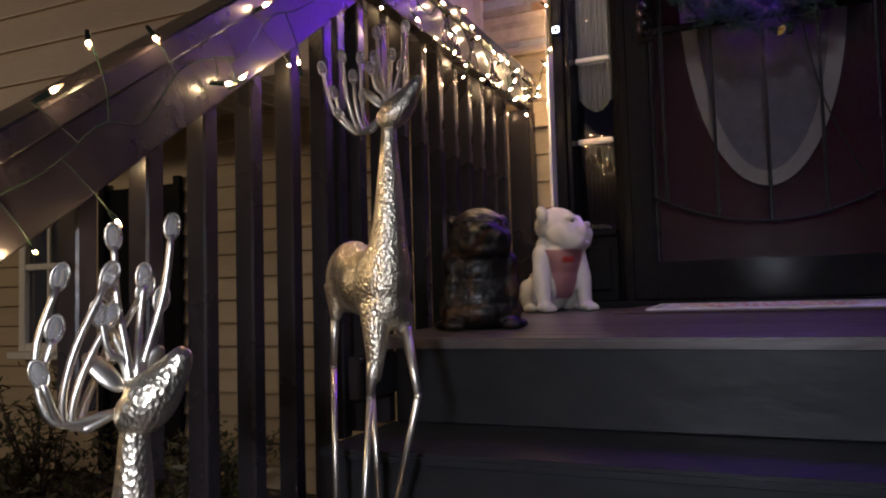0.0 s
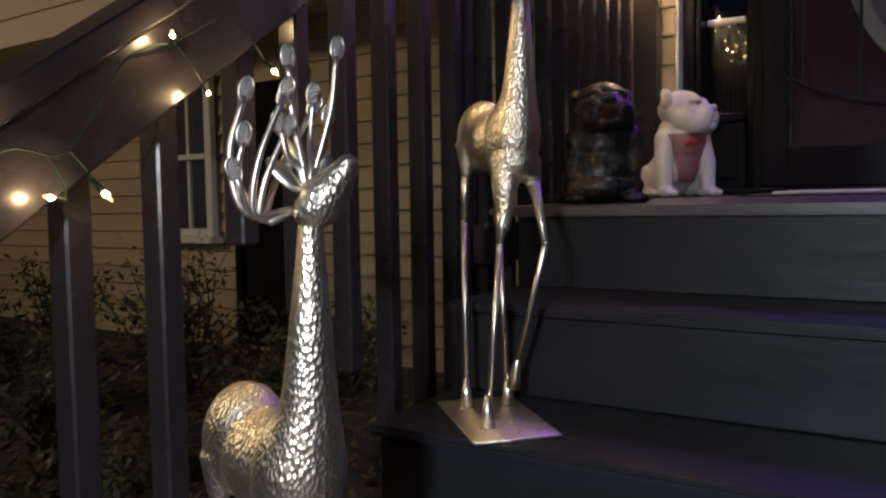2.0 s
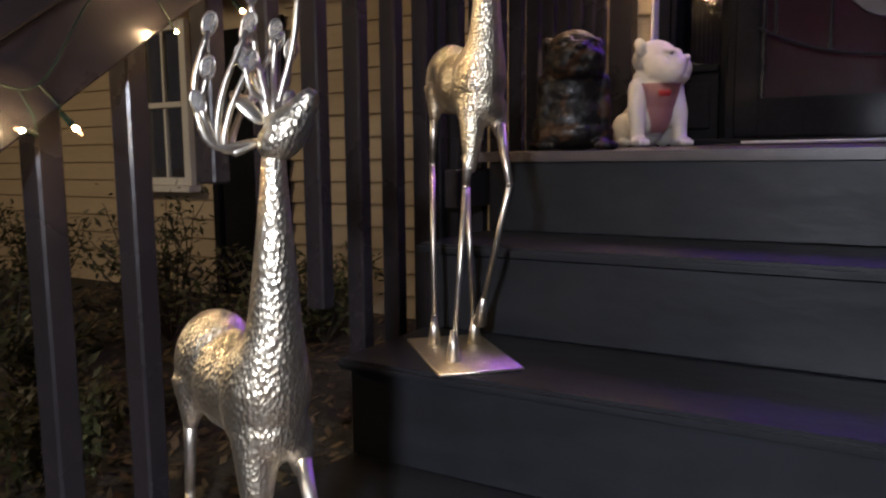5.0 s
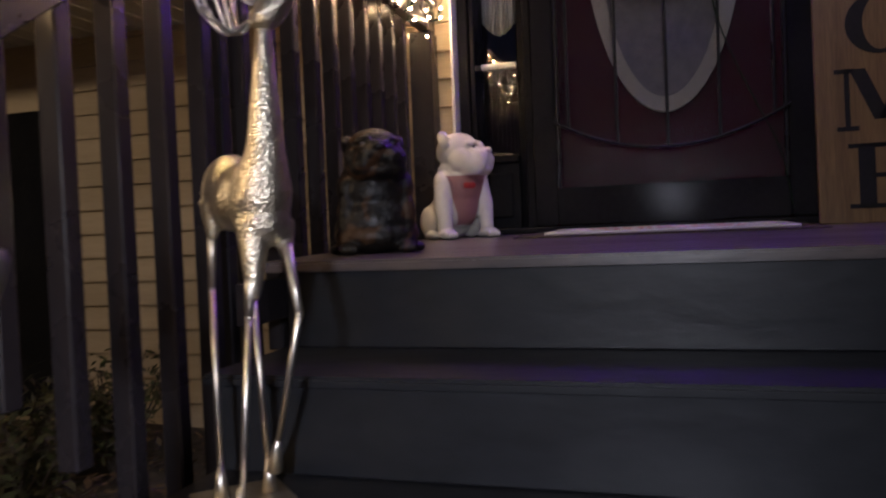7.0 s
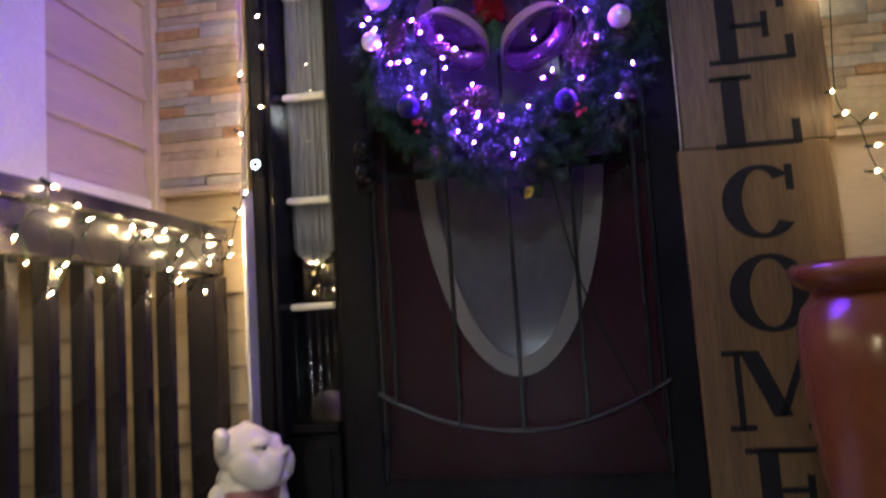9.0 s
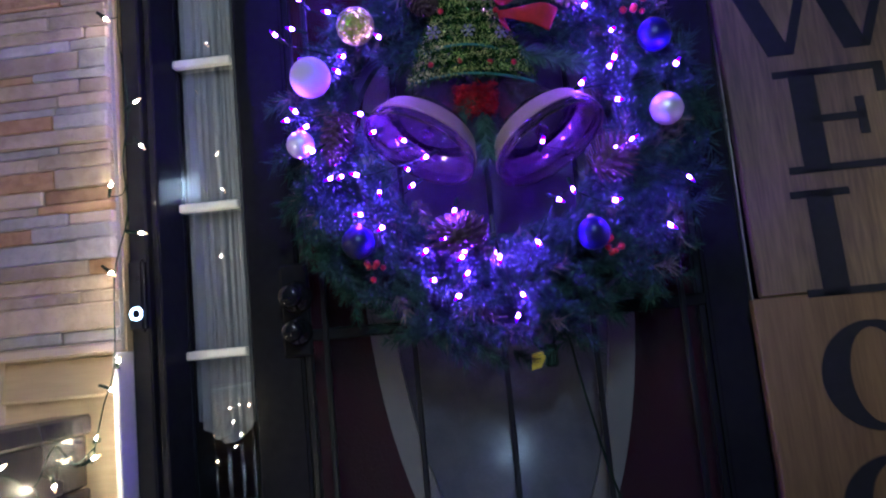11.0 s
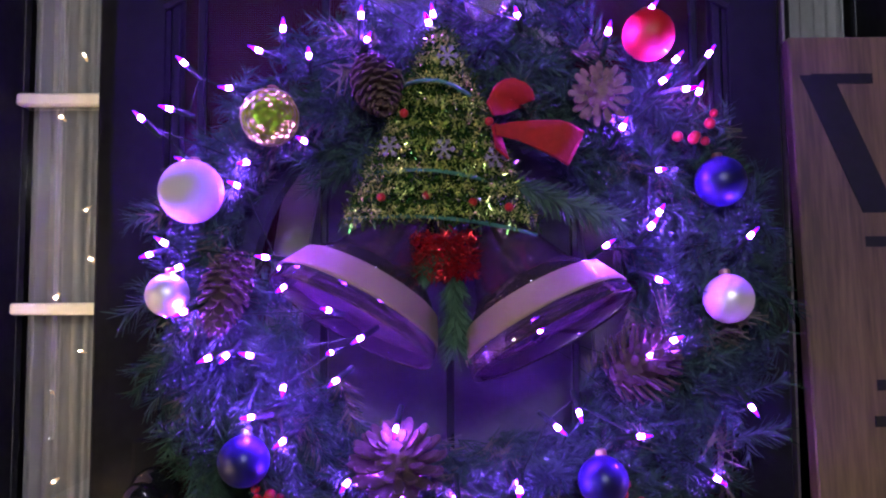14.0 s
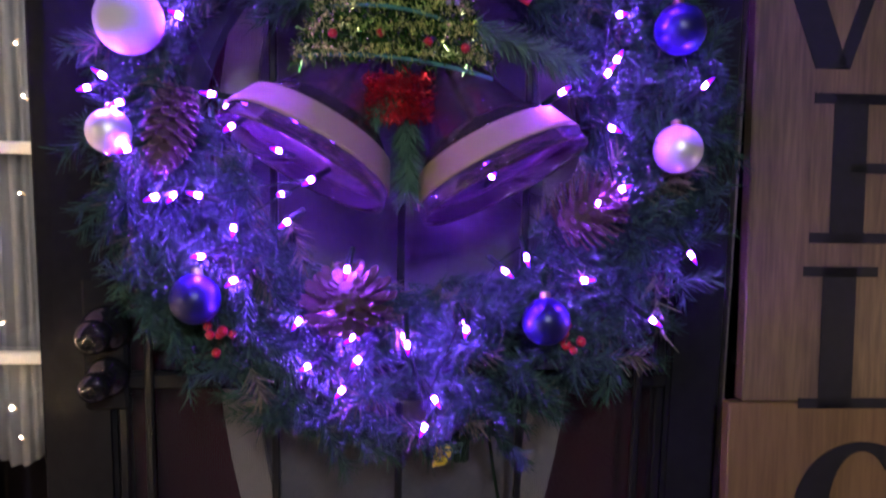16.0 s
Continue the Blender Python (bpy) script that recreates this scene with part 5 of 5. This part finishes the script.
light_string("warm fairy lights beside the plank sign and stone wall", [(x, -0.10 - 0.02 * i, z) for i, (x, z) in enumerate(((0.815, 1.30), (0.782, 1.027), (0.794, 0.969), (0.844, 0.951), (0.838, 0.883), (0.823, 0.824), (0.858, 0.767)))], [(0.82, -0.10, 1.42), (0.80, -0.11, 1.2), (0.79, -0.12, 1.02), (0.82, -0.15, 0.95), (0.83, -0.18, 0.86), (0.85, -0.22, 0.76)], (0.82, -0.1, 0.9))

light_string("warm fairy lights wound round the outside of the porch rail", [(RX - 0.098, -0.08 - 0.095 * k, 0.70 + 0.12 * ((k * 0.62) % 1.0)) for k in range(13)], along(RX - 0.095, -1.26, -0.05, 14, lambda y: 0.76), (RX - 0.098, -0.6, 0.75))
light_string("warm fairy lights wound round the outside of the stair rail", [(RX - 0.078, -1.40 - 0.10 * k, rail_z(-1.40 - 0.10 * k) + 0.01 + 0.10 * ((k * 0.62) % 1.0)) for k in range(10)], along(RX - 0.074, -2.36, -1.38, 12, lambda y: rail_z(y) + 0.06), (RX - 0.078, -1.9, 0.3))

# ---- planting beside the steps ----


def shrub(x, y, size, seed, label):
    r = random.Random(seed)
    th = thing("shrub", (x, y, GROUND - 0.01), label, "shrub", "shrubs beside the steps")
    bm = bmesh.new()
    V, F = [], []
    for k in range(26):
        a, lean = r.uniform(0, 6.283), r.uniform(0.1, 0.75)
        end = Vector((math.cos(a) * lean, math.sin(a) * lean, 1.0)) * size * r.uniform(0.5, 1.0)
        mid = end * 0.5 + Vector((r.uniform(-0.05, 0.05), r.uniform(-0.05, 0.05), 0.04))
        line = curve_points([(0, 0, 0), mid, end], 5)
        tube(line, [0.005 - 0.004 * i / len(line) for i in range(len(line))], 5, bm)
        for p in line[3:]:
            for j in range(5):
                c = p + Vector((r.gauss(0, 0.03), r.gauss(0, 0.03), r.gauss(0, 0.03)))
                u = Vector((r.uniform(-1, 1), r.uniform(-1, 1), r.uniform(-0.6, 0.8))).normalized() * r.uniform(0.014, 0.026)
                w = u.cross(Vector((r.uniform(-1, 1), r.uniform(-1, 1), 1))).normalized() * u.length * 0.4
                i = len(V)
                V += [c - u, c + w * 0.9, c + u, c - w * 0.9]
                F.append((i, i + 1, i + 2, i + 3))
    part("branchwork", bm, TWIG, th)
    mesh_part("leaves", V, F, LEAF, th, "small dull green leaves")["kind"] = "stuff"


for i, (x, y, s) in enumerate(((-1.5, -1.15, 0.42), (-1.9, -1.55, 0.36), (-2.3, -0.8, 0.55), (-1.35, -1.85, 0.30), (-2.7, -1.3, 0.45), (-1.75, -0.55, 0.38), (-3.3, -0.7, 0.5))):
    shrub(x, y, s, 40 + i, "thin leafy garden shrub behind the stair railing")
V, F = [], []
for k in range(3600):
    c = Vector((rnd.uniform(-3.6, -0.86), rnd.uniform(-2.9, -0.05), GROUND + rnd.uniform(-0.002, 0.02)))
    u = Vector((rnd.uniform(-1, 1), rnd.uniform(-1, 1), rnd.uniform(-0.4, 0.4))).normalized() * rnd.uniform(0.012, 0.030)
    w = u.cross(Vector((rnd.uniform(-0.5, 0.5), rnd.uniform(-0.5, 0.5), 1))).normalized() * u.length * 0.5
    i = len(V)
    V += [c - u, c - u * 0.2 + w, c + u, c + u * 0.1 - w]
    F.append((i, i + 1, i + 2, i + 3))
lt = mesh_part("leaf_litter", V, F, LITTER, None)
tagged(lt, "dry brown leaves scattered on the garden soil", "leaves", kind="stuff")
